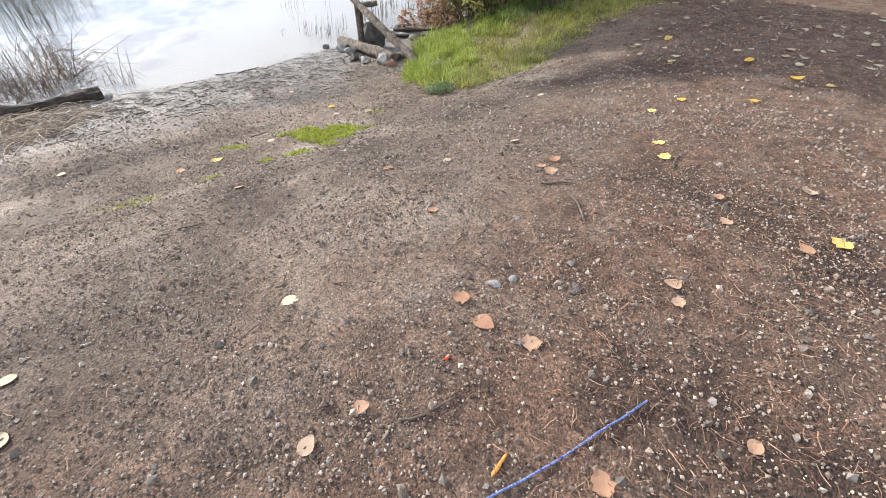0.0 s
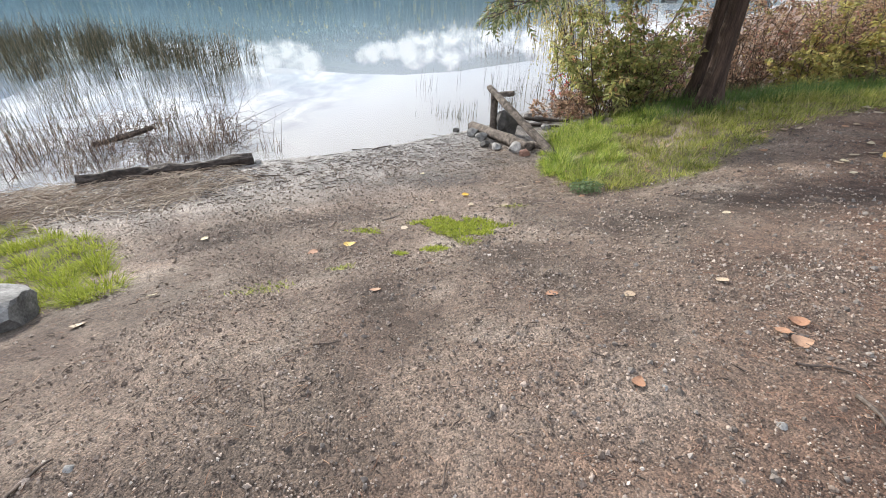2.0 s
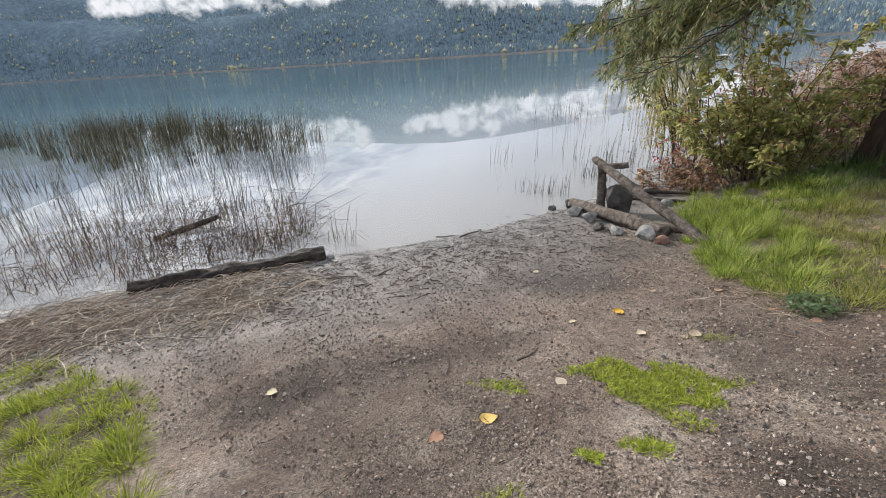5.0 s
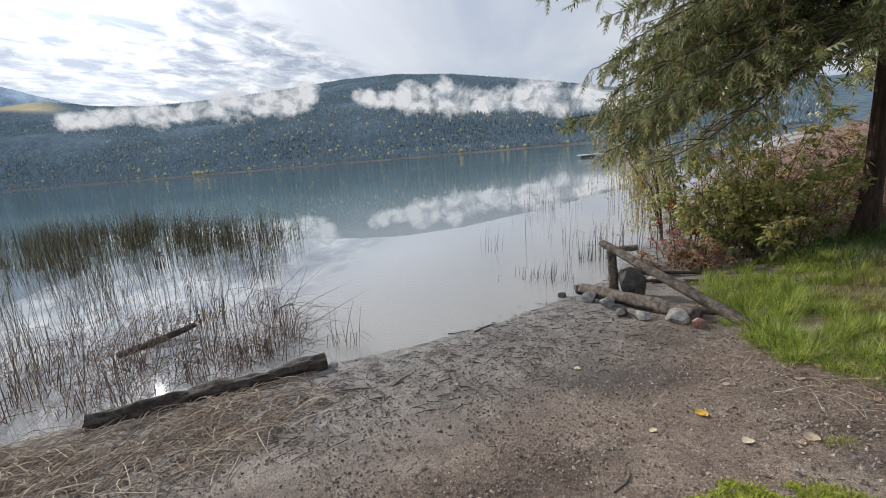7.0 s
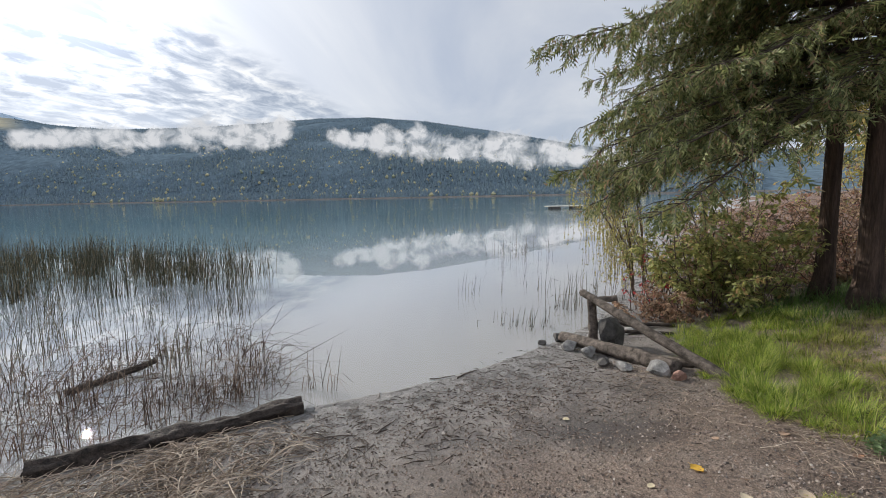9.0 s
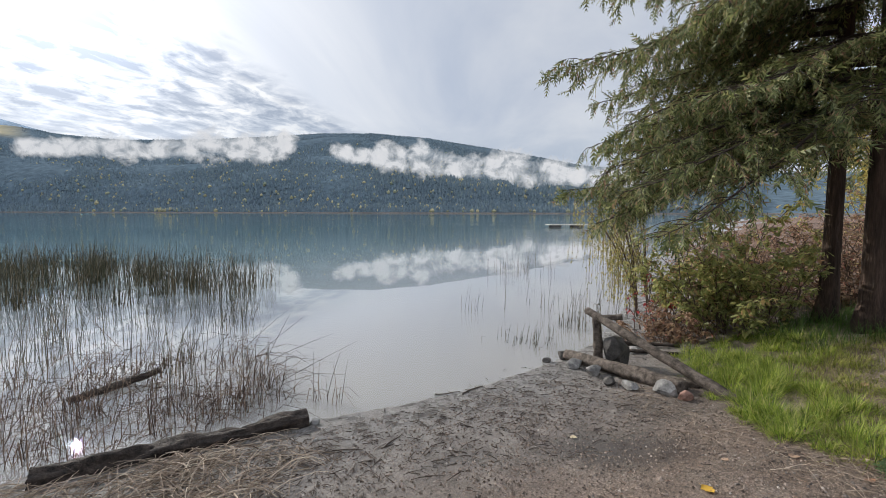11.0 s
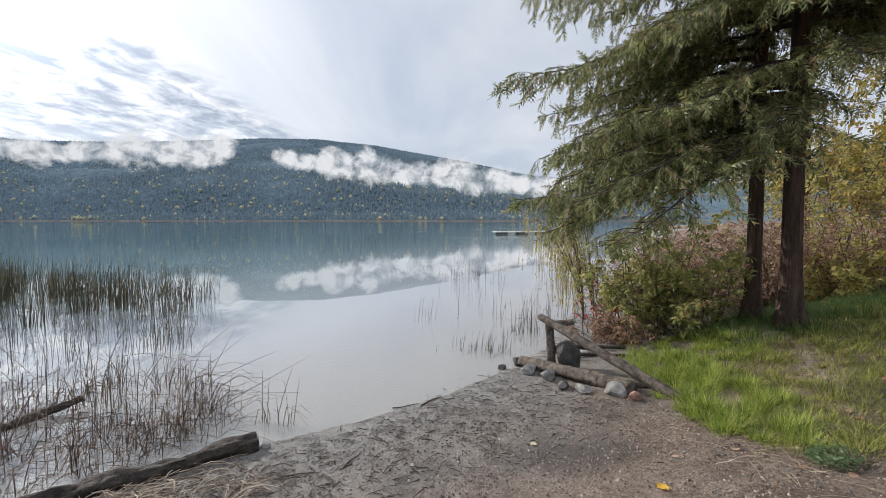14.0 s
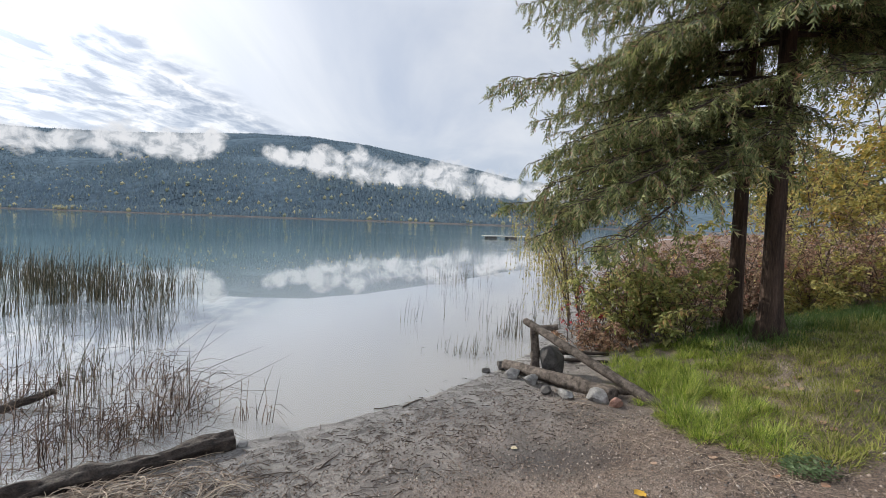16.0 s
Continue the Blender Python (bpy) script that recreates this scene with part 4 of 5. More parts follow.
def shrub(name, x, y, radius, tall, stems, leaves, size, mat, label, seed, category="shrub", spread=1.0, low=0.06, droop=0.5, leaf=None):
    """Many arching stems with side twigs, leaves set along both."""
    g = np.random.default_rng(seed)
    z0 = float(height(x, y)) - 0.04
    bush = root(name, (x, y, z0), label, category)
    k = 7
    s = np.linspace(0, 1, k)
    az = g.uniform(0, math.tau, stems)
    bx, by = x + g.normal(0, 0.28 * radius, stems), y + g.normal(0, 0.28 * radius, stems)
    out = radius * spread * g.uniform(0.15, 1.05, stems)
    top = tall * g.uniform(0.35, 1.0, stems)
    px = bx[:, None] + np.cos(az)[:, None] * out[:, None] * s ** 1.15 + g.normal(0, 0.05, (stems, k)) * s
    py = by[:, None] + np.sin(az)[:, None] * out[:, None] * s ** 1.15 + g.normal(0, 0.05, (stems, k)) * s
    pz = height(bx, by)[:, None] - 0.04 + top[:, None] * (s - 0.2 * s ** 4)
    paths = np.stack([px, py, pz], -1)
    r0 = 0.003 + 0.0028 * tall
    v, f = tubes(paths, np.broadcast_to(np.linspace(r0, 0.003, k), (stems, k)), 5)
    per_stem_v, per_stem_f = v.reshape(stems, -1, 3), f[: len(f) // stems]
    for one in per_stem_v:
        part("stem", one, per_stem_f, M_SHRUBSTEM, bush)
    per = max(4, int(11 * tall / 2.2))
    n = stems * per
    si = np.repeat(np.arange(stems), per)
    q = g.uniform(low, 1.0, n)
    t = q * (k - 1)
    i0 = np.minimum(t.astype(int), k - 2)
    b = paths[si, i0] + (paths[si, i0 + 1] - paths[si, i0]) * (t - i0)[:, None]
    ta = az[si] + g.normal(0, 1.2, n)
    tl = g.uniform(0.12, 0.34, n) * radius * (1.15 - 0.5 * q)
    u = np.linspace(0, 1, 4)
    tp = b[:, None] + np.stack([np.cos(ta)[:, None] * tl[:, None] * u, np.sin(ta)[:, None] * tl[:, None] * u, tl[:, None] * (0.55 * u - droop * u ** 2)], -1)
    v, f = tubes(tp, np.broadcast_to(np.linspace(0.005, 0.0018, 4), (n, 4)), 3)
    part("twig_work", v, f, M_SHRUBSTEM, bush, kind="stuff")
    ti = g.integers(0, n, leaves)
    w = g.uniform(0.1, 1.0, leaves)
    p = np.stack([tp[ti, 0, d] + (tp[ti, 3, d] - tp[ti, 0, d]) * w for d in range(3)], -1)
    p += g.normal(0, 0.025 * radius, (leaves, 3))
    m = turns(g.uniform(0, math.tau, leaves), g.uniform(-0.2, 1.2, leaves), g.normal(0, 0.6, leaves)) * (size * g.uniform(0.55, 1.25, leaves))[:, None, None]
    v, f = stamp(*(leaf or LEAF_S), m, p)
    part("foliage", v, f, mat, bush, smooth=False, kind="stuff")
    return bush


shrub("leafy_shrub", 0.32, 8.75, 1.1, 2.6, 34, 5600, 0.088, M_OLIVE, "green and yellowing broad-leaved shrub beside the cedars", 21, low=0.2, leaf=LEAF_T)
shrub("leafy_shrub", 0.75, 8.35, 0.75, 1.6, 18, 2200, 0.075, M_OLIVE, "green and yellowing broad-leaved shrub beside the cedars", 22)
shrub("leafy_shrub", -0.30, 9.25, 0.7, 2.0, 16, 2400, 0.07, M_OLIVE, "green and yellowing broad-leaved shrub at the waterside", 27, low=0.4)
shrub("rusty_shrub", -0.38, 8.75, 0.70, 0.85, 30, 2600, 0.06, M_RUST, "low rust-brown shrub on the muddy bank", 23)
shrub("scarlet_shrub", -0.45, 9.5, 0.5, 1.6, 8, 130, 0.075, M_SCARLET, "thin scarlet-leaved shrub at the water's edge", 24)


def weeping_willow(x, y, strands, seed):
    """Thin arching limbs with hanging leafy strands."""
    g = np.random.default_rng(seed)
    z0 = float(height(x, y)) - 0.04
    tree = root("willow_shrub", (x, y, z0), "thin yellow willow trailing strands over the water", "shrub")
    pos, mats, lines = [], [], []
    for i in range(9):
        az = math.pi + g.uniform(-0.9, 0.9)
        s = np.linspace(0, 1, 8)
        reach, top = g.uniform(0.5, 1.5), g.uniform(2.0, 3.1)
        path = np.stack([x + np.cos(az) * reach * s ** 1.5, y + np.sin(az) * reach * s ** 1.5, z0 + top * (1.25 * s - 0.25 * s ** 3)], -1)
        part("limb", *tubes(path[None], np.linspace(0.016, 0.004, 8)[None], 5), M_SHRUBSTEM, tree)
        for _ in range(strands):
            q = g.uniform(3, 7)
            i0 = min(int(q), 6)
            p0 = path[i0] + (path[i0 + 1] - path[i0]) * (q - i0) + g.normal(0, 0.08, 3)
            drop = g.uniform(0.5, 1.5)
            u = np.linspace(0, 1, 5)
            line = p0 + np.stack([g.normal(0, 0.06) * u, g.normal(0, 0.06) * u, -np.minimum(drop, p0[2] - 0.25) * u], -1)
            lines.append(line)
            m = 26
            w = g.uniform(0, 1, m)
            pos.append(np.stack([np.interp(w, u, line[:, d]) for d in range(3)], -1))
            mats.append(turns(g.uniform(0, math.tau, m), g.uniform(0.6, 1.4, m), g.normal(0, 0.5, m)) * g.uniform(0.025, 0.055, m)[:, None, None])
    part("twig_work", *tubes(np.array(lines), np.full((len(lines), 5), 0.0018), 3), M_SHRUBSTEM, tree, kind="stuff")
    part("foliage", *stamp(*LEAF_S, np.concatenate(mats), np.concatenate(pos)), M_GOLD, tree, smooth=False, kind="stuff")


weeping_willow(-0.45, 10.6, 16, 25)
weeping_willow(0.1, 12.2, 13, 26)
for i, (x, y, r, h) in enumerate([(0.9, 10.3, 1.2, 2.6), (2.5, 9.9, 1.1, 2.2), (3.9, 10.2, 1.2, 2.3), (1.9, 11.4, 1.2, 2.2), (5.4, 9.9, 1.2, 2.2), (7.2, 9.6, 1.3, 2.3)]):
    shrub("thicket_shrub", x, y, r, h, 44, 5000, 0.062, M_RUST, "dense brown autumn thicket with bare reddish stems", 30 + i)
for i, (x, y, r, h) in enumerate([(3.3, 9.3, 0.9, 1.6), (4.7, 9.0, 1.1, 2.1), (4.3, 11.6, 1.5, 3.4), (6.4, 8.8, 1.2, 2.4), (8.3, 8.3, 1.3, 2.4), (6.4, 11.8, 1.6, 3.6), (9.6, 6.4, 1.4, 2.6)]):
    shrub("olive_shrub", x, y, r, h, 28, 4600, 0.078, M_GOLD, "yellow-green autumn shrub behind the grass", 50 + i)
for i, (x, y, h) in enumerate([(5.4, 12.8, 6.5), (8.2, 12.2, 7.0), (11.0, 9.5, 7.0)]):
    shrub("autumn_tree", x, y, 2.3, h, 14, 4200, 0.13, M_AMBER, "tall olive and amber autumn tree behind the thicket", 70 + i, "tree", low=0.4)
back = cedar("forest_conifer", 8.0, 17.0, 0.22, 17.0, limb_set(99, 40, 0.9, 16, 3.0, 0.0, -0.3), "tall dark conifer in the woods behind the shore", 90, 0.5, 0.2)
for i, (x, y) in enumerate([(9.5, 13.2), (11.8, 10.2), (11.5, 13.0), (14.0, 8.5), (13.5, 17.5), (17, 3.0), (18, 11)]):
    g0 = float(height(x, y)) - 0.08
    copy_thing(back, pose(x, y, g0, 0, 0, i * 67))


# ---- grass, moss ----
def blades(name, x, y, length, width, mat, label, spread=0.9, segs=3, dz=-0.01, kind="stuff"):
    n = len(x)
    v, f = strips(on_ground(x, y, dz), length, rng.uniform(0, math.tau, n), rng.uniform(0.0, 0.45, n) * spread, rng.uniform(0.3, 1.5, n) * spread, width, segs)
    tagged(new(name, mesh_of(name, v, f, mat)), label, "grass", kind=kind)


def tufted(n, poly, tufts, spread):
    """Places for blades, gathered in tufts inside a polygon."""
    px, py = [q[0] for q in poly], [q[1] for q in poly]
    cx, cy = rng.uniform(min(px), max(px), tufts * 4), rng.uniform(min(py), max(py), tufts * 4)
    ok = inside(cx, cy, poly)
    cx, cy = cx[ok][:tufts], cy[ok][:tufts]
    i = rng.integers(0, len(cx), n)
    return cx[i] + rng.normal(0, spread, n), cy[i] + rng.normal(0, spread, n)


def clumps(name, poly, count, per, radius, lo, hi, wide, mat, label, gap=-0.2, segs=3):
    """Clumps of grass: blades fan out from each centre and droop outward."""
    px, py = [q[0] for q in poly], [q[1] for q in poly]
    cx, cy = rng.uniform(min(px), max(px), count * 5), rng.uniform(min(py), max(py), count * 5)
    lush = np.array([noise.noise((a * 1.9, b * 1.9, 7)) + 0.5 * noise.noise((a * 6, b * 6, 1)) for a, b in zip(cx, cy)])
    ok = inside(cx, cy, poly) & (lush > gap)
    cx, cy, lush = cx[ok][:count], cy[ok][:count], lush[ok][:count]
    n = len(cx) * per
    i = np.repeat(np.arange(len(cx)), per)
    az = rng.uniform(0, math.tau, n)
    q = np.sqrt(rng.uniform(0, 1, n))
    size = (rng.uniform(0.45, 1.35, len(cx)) * (1 + 0.5 * lush))[i]
    x, y = cx[i] + np.cos(az) * q * radius * size, cy[i] + np.sin(az) * q * radius * size
    length = rng.uniform(lo, hi, n) * size * (1.1 - 0.35 * q)
    v, f = strips(on_ground(x, y, -0.01), length, az + rng.normal(0, 0.6, n), 0.04 + 0.6 * q + rng.normal(0, 0.12, n), rng.uniform(0.1, 1.3, n), rng.uniform(wide * 0.6, wide * 1.2, n), segs)
    tagged(new(name, mesh_of(name, v, f, mat)), label, "grass", kind="stuff")


RIM = [(-.62, 7.75), (-.72, 6.4), (-.70, 5.75), (-.5, 5.2), (-.1, 5.02), (.25, 5.5), (.15, 6.6), (.7, 7.0), (.9, 7.7), (0.3, 8.2)]
clumps("long_grass", RIM, 165, 150, 0.10, 0.05, 0.205, 0.0032, M_GRASS, "bright green long grass tufts on the bank", -0.25)
LAWN = [(-.35, 5.0), (.2, 4.85), (.8, 4.95), (1.5, 5.8), (2.3, 6.5), (3.5, 7.1), (5.5, 7.6), (5.5, 8.6), (2.6, 8.4), (1.5, 7.3), (.4, 7.0)]
clumps("short_turf", LAWN, 900, 62, 0.12, 0.04, 0.14, 0.0034, M_TURF, "short worn yellow-green turf with fallen leaves", -0.75, 2)
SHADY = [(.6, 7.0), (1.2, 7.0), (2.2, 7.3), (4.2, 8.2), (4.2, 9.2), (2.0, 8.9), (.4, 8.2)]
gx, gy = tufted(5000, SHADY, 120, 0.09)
blades("shaded_grass", gx, gy, rng.uniform(0.12, 0.32, len(gx)), rng.uniform(0.002, 0.004, len(gx)), M_SHADEGRASS, "long grass under the cedars, coloured dark for their shade", 1.0, 3)


def patch(cx, cy, rx, ry, n, mat, label, lo, hi, turn_deg=0.0, name="moss_patch"):
    a, q = rng.uniform(0, math.tau, n), rng.uniform(0, 1, n) ** 0.7 * rng.uniform(0.85, 1.15, n)
    lobes = 1 + 0.25 * np.sin(a * 3 + cx) + 0.15 * np.sin(a * 7 + cy)
    u, w = np.cos(a) * q * rx * lobes, np.sin(a) * q * ry * lobes
    keep = np.array([noise.noise((m * 9, k * 9, cx)) for m, k in zip(u, w)]) > q * 0.6 - 0.75
    u, w = u[keep], w[keep]
    c, s = math.cos(radians(turn_deg)), math.sin(radians(turn_deg))
    blades(name, cx + u * c - w * s, cy + u * s + w * c, rng.uniform(lo, hi, len(u)), rng.uniform(0.0018, 0.004, len(u)), mat, label, 1.2, 2, 0.002)


patch(-1.12, 3.70, 0.37, 0.23, 8000, M_MOSS, "bright yellow-green moss patch on the gravel", 0.012, 0.045, -8)
patch(-1.17, 3.18, 0.10, 0.06, 500, M_MOSS, "small tuft of moss on bare gravel", 0.012, 0.04)
patch(-1.40, 3.06, 0.06, 0.04, 260, M_MOSS, "small tuft of moss on bare gravel", 0.012, 0.04)
patch(-1.90, 3.50, 0.16, 0.07, 420, M_MOSS, "thin sprinkle of moss on bare gravel", 0.01, 0.03)
patch(-2.05, 2.35, 0.22, 0.10, 260, M_TURF, "thin sprinkle of turf on bare gravel", 0.01, 0.03, 30)
patch(-1.7, 2.75, 0.10, 0.06, 160, M_TURF, "thin sprinkle of turf on bare gravel", 0.01, 0.03, 30)
patch(-0.75, 4.3, 0.12, 0.06, 160, M_TURF, "thin sprinkle of turf on bare gravel", 0.01, 0.03)
SIDE = [(-3.2, 1.85), (-3.14, 2.3), (-3.6, 2.5), (-4.5, 2.95), (-5.5, 2.85), (-5.6, 2.0), (-4.3, 1.4), (-3.6, 1.75)]
clumps("grass_patch", SIDE, 150, 110, 0.09, 0.03, 0.13, 0.0034, M_MOSS, "bright green grass patch beside a grey rock", -0.4, 2)


def herb(x, y, r, n):
    """A low clump of blue-green broad leaves."""
    a, q = rng.uniform(0, math.tau, n), np.sqrt(rng.uniform(0, 1, n)) * r
    p = on_ground(x + np.cos(a) * q, y + np.sin(a) * q) + np.stack([np.zeros(n), np.zeros(n), rng.uniform(0.01, 0.09, n)], -1)
    m = turns(rng.uniform(0, math.tau, n), rng.uniform(-0.6, 0.4, n), rng.normal(0, 0.4, n)) * rng.uniform(0.02, 0.045, n)[:, None, None]
    v, f = stamp(*LEAF_T, m, p)
    thing("low_herb", v, f, leaf_material("herb_leaf", [(0.0, (0.09, 0.14, 0.06)), (1.0, (0.20, 0.27, 0.13))]), on_ground(x, y), "low blue-green herb at the edge of gravel", "plant", False)


herb(-0.12, 4.78, 0.16, 420)


# ---- reeds ----
def reed_bed(name, x, y, tall, lean, mat, label, r=0.0032, kinked=0.25, base_z=-0.12):
    n = len(x)
    k = 5
    s = np.linspace(0, 1, k)
    az = rng.normal(0.3, 1.4, n)
    bend = lean * rng.uniform(0, 1, n) ** 1.6
    off = (np.tan(bend) * tall)[:, None] * s ** rng.uniform(1.0, 2.2, n)[:, None]
    z = base_z + (tall - base_z)[:, None] * s * np.cos(bend * 0.5)[:, None]
    fold = rng.uniform(0, 1, n) < kinked
    z[fold, 3:] = z[fold, 2][:, None] + np.stack([rng.uniform(-0.02, 0.08, fold.sum()), rng.uniform(-0.30, 0.0, fold.sum())], -1) * tall[fold][:, None]
    off[fold, 3:] += np.stack([np.full(fold.sum(), 0.15), np.full(fold.sum(), 0.38)], -1) * tall[fold][:, None]
    p = np.stack([x[:, None] + np.cos(az)[:, None] * off, y[:, None] + np.sin(az)[:, None] * off, z], -1)
    v, f = tubes(p, np.broadcast_to(r * np.array([1, 1, 0.85, 0.6, 0.2]), (n, k)), 3)
    tagged(new(name, mesh_of(name, v, f, mat, True)), label, "reeds", kind="stuff")


BED = [(-8.5, 10.9), (-9.0, 11.9), (-12.5, 13.2), (-20, 14.5), (-24, 10), (-13.5, 8.2), (-10.5, 9.3)]
gx, gy = tufted(2900, BED, 150, 0.17)
reed_bed("reed_bed", gx, gy, rng.uniform(0.55, 1.3, len(gx)) * rng.uniform(0.7, 1.0, len(gx)), 0.42, M_REED, "dense stand of dark green reeds in shallow water", 0.0056, 0.12)
THIN = [(-8.3, 9.8), (-10.5, 9.2), (-14, 8), (-15, 4), (-9, 3.6), (-6.6, 5.6), (-6.6, 7.2)]
gx, gy = tufted(760, THIN, 80, 0.15)
reed_bed("thin_reeds", gx, gy, rng.uniform(0.35, 1.0, len(gx)), 0.5, M_REED, "thin scattered reeds standing in the shallows", 0.0036, 0.35)
DEAD = [(-5.3, 5.35), (-5.4, 6.0), (-6.6, 6.9), (-9.0, 6.0), (-9.6, 2.7), (-7.9, 2.7), (-6.2, 4.4)]
gx, gy = tufted(900, DEAD, 60, 0.16)
reed_bed("dead_reeds", gx, gy, rng.uniform(0.15, 0.72, len(gx)), 1.15, M_DEADREED, "tangle of dead brown broken reeds by the log", 0.0038, 0.8)
gx, gy = tufted(360, [(-5.2, 5.2), (-5.15, 5.75), (-5.9, 6.1), (-6.9, 5.4), (-7.0, 4.4), (-6.3, 4.25)], 30, 0.13)
reed_bed("reed_thatch", gx, gy, rng.uniform(0.12, 0.5, len(gx)), 1.2, M_DEADREED, "matted brown reed stems heaped behind the log", 0.0036, 0.75)
gx, gy = tufted(14, [(-4.9, 5.6), (-4.5, 5.75), (-4.6, 6.0), (-5.0, 5.9)], 5, 0.06)
reed_bed("bent_reeds", gx, gy, rng.uniform(0.2, 0.6, len(gx)), 0.6, M_DEADREED, "a few bent dark reed stems in the shallows", 0.004, 0.5)
for cx, cy, n, sp, lo, hi in ((-2.75, 8.45, 20, 0.22, 0.12, 0.34), (-2.35, 8.5, 24, 0.2, 0.12, 0.38), (-3.85, 10.4, 8, 0.12, 0.3, 0.6), (-1.75, 9.7, 40, 0.2, 0.25, 0.7), (-2.9, 16.6, 50, 0.6, 0.5, 1.0), (-2.5, 11.2, 14, 0.7, 0.3, 0.7), (-1.2, 10.6, 34, 0.35, 0.3, 0.8)):
    gx, gy = cx + rng.normal(0, sp, n), cy + rng.normal(0, sp * 0.7, n)
    reed_bed("sparse_reeds", gx, gy, rng.uniform(lo, hi, n), 0.35, M_REED, "sparse reeds rising from calm shallow water", 0.0035, 0.3)


# ---- litter on the shore ----
M_DUFF = material("rusty_needles", None, None, fine=60, rough=0.9, bump=0, island=[(0.0, (0.10, 0.05, 0.032)), (0.6, (0.24, 0.125, 0.08)), (1.0, (0.40, 0.27, 0.18))])


def lying(name, x, y, length, width, mat, label, category, arch=0.02, segs=3, bent=0.25):
    """Stems lying flat, slightly arched."""
    n = len(x)
    az = rng.uniform(0, math.tau, n)
    s = np.linspace(-0.5, 0.5, segs + 1)
    curl = rng.normal(0, bent, n)
    px = x[:, None] + np.cos(az)[:, None] * length[:, None] * s - np.sin(az)[:, None] * curl[:, None] * length[:, None] * s ** 2
    py = y[:, None] + np.sin(az)[:, None] * length[:, None] * s + np.cos(az)[:, None] * curl[:, None] * length[:, None] * s ** 2
    pz = np.maximum(surface(px, py), 0) + 0.006 + rng.uniform(0, arch, n)[:, None] * (1 - 4 * s ** 2) + rng.uniform(0, 0.006, n)[:, None]
    v, f = tubes(np.stack([px, py, pz], -1), np.broadcast_to(width[:, None], (n, segs + 1)) * np.linspace(1, 0.5, segs + 1), 3)
    tagged(new(name, mesh_of(name, v, f, mat)), label, category, kind="stuff")


SHOREBAND = [(-6.6, 3.2), (-4.6, 4.9), (-3.3, 6.1), (-2.2, 7.5), (-1.1, 6.0), (-2.2, 5.2), (-3.6, 4.2), (-5.4, 2.4)]
gx, gy = tufted(1600, SHOREBAND, 800, 0.16)
lying("shore_sticks", gx, gy, rng.uniform(0.02, 0.15, len(gx)) * rng.uniform(0.5, 1.2, len(gx)), rng.uniform(0.002, 0.0055, len(gx)), M_STICK, "dark reed bits and sticks washed onto mud", "debris", 0.008, 2, 0.04)
STRAW = [(-6.5, 3.5), (-5.0, 4.75), (-4.1, 4.9), (-4.3, 4.0), (-5.2, 2.9), (-7.4, 2.2)]
gx, gy = tufted(1900, STRAW, 130, 0.16)
lying("reed_straw", gx, gy, rng.uniform(0.15, 0.55, len(gx)), rng.uniform(0.002, 0.005, len(gx)), M_STRAW, "matted dry reed straw heaped along the log", "straw", 0.07, 5)
gx, gy = tufted(360, [(-0.75, 7.6), (-1.2, 6.9), (-.9, 6.0), (-.6, 5.2), (.1, 4.8), (-.5, 4.6), (-1.2, 5.4), (-1.5, 6.3)], 160, 0.14)
lying("grass_edge_straw", gx, gy, rng.uniform(0.06, 0.28, len(gx)), rng.uniform(0.0014, 0.003, len(gx)), M_STRAW, "dry stalks strewn beside the driftwood", "straw", 0.02)
gx, gy = rng.uniform(-3.6, 3.4, 3200), rng.uniform(0.1, 5.2, 3200)
lying("needle_litter", gx, gy, rng.uniform(0.012, 0.07, 3200), rng.uniform(0.0006, 0.0016, 3200), M_DUFF, "fine needles and twig bits over the gravel", "litter", 0.004, 2)

gx, gy = tufted(5000, [(0.2, 0.2), (2.6, 0.4), (2.8, 2.6), (1.2, 2.6), (0.4, 1.2)], 220, 0.16)
lying("rusty_needles", gx, gy, rng.uniform(0.012, 0.06, len(gx)), rng.uniform(0.0007, 0.0018, len(gx)), M_DUFF, "rust-brown cedar needles littering the soil", "litter", 0.005, 2)
gx, gy = rng.uniform(-3.4, 1.0, 1500), rng.uniform(1.0, 6.0, 1500)
lying("bark_bits", gx, gy, rng.uniform(0.01, 0.05, 1500), rng.uniform(0.0015, 0.004, 1500), M_STICK, "dark bits of bark scattered over gravel", "litter", 0.003, 2, 0.05)


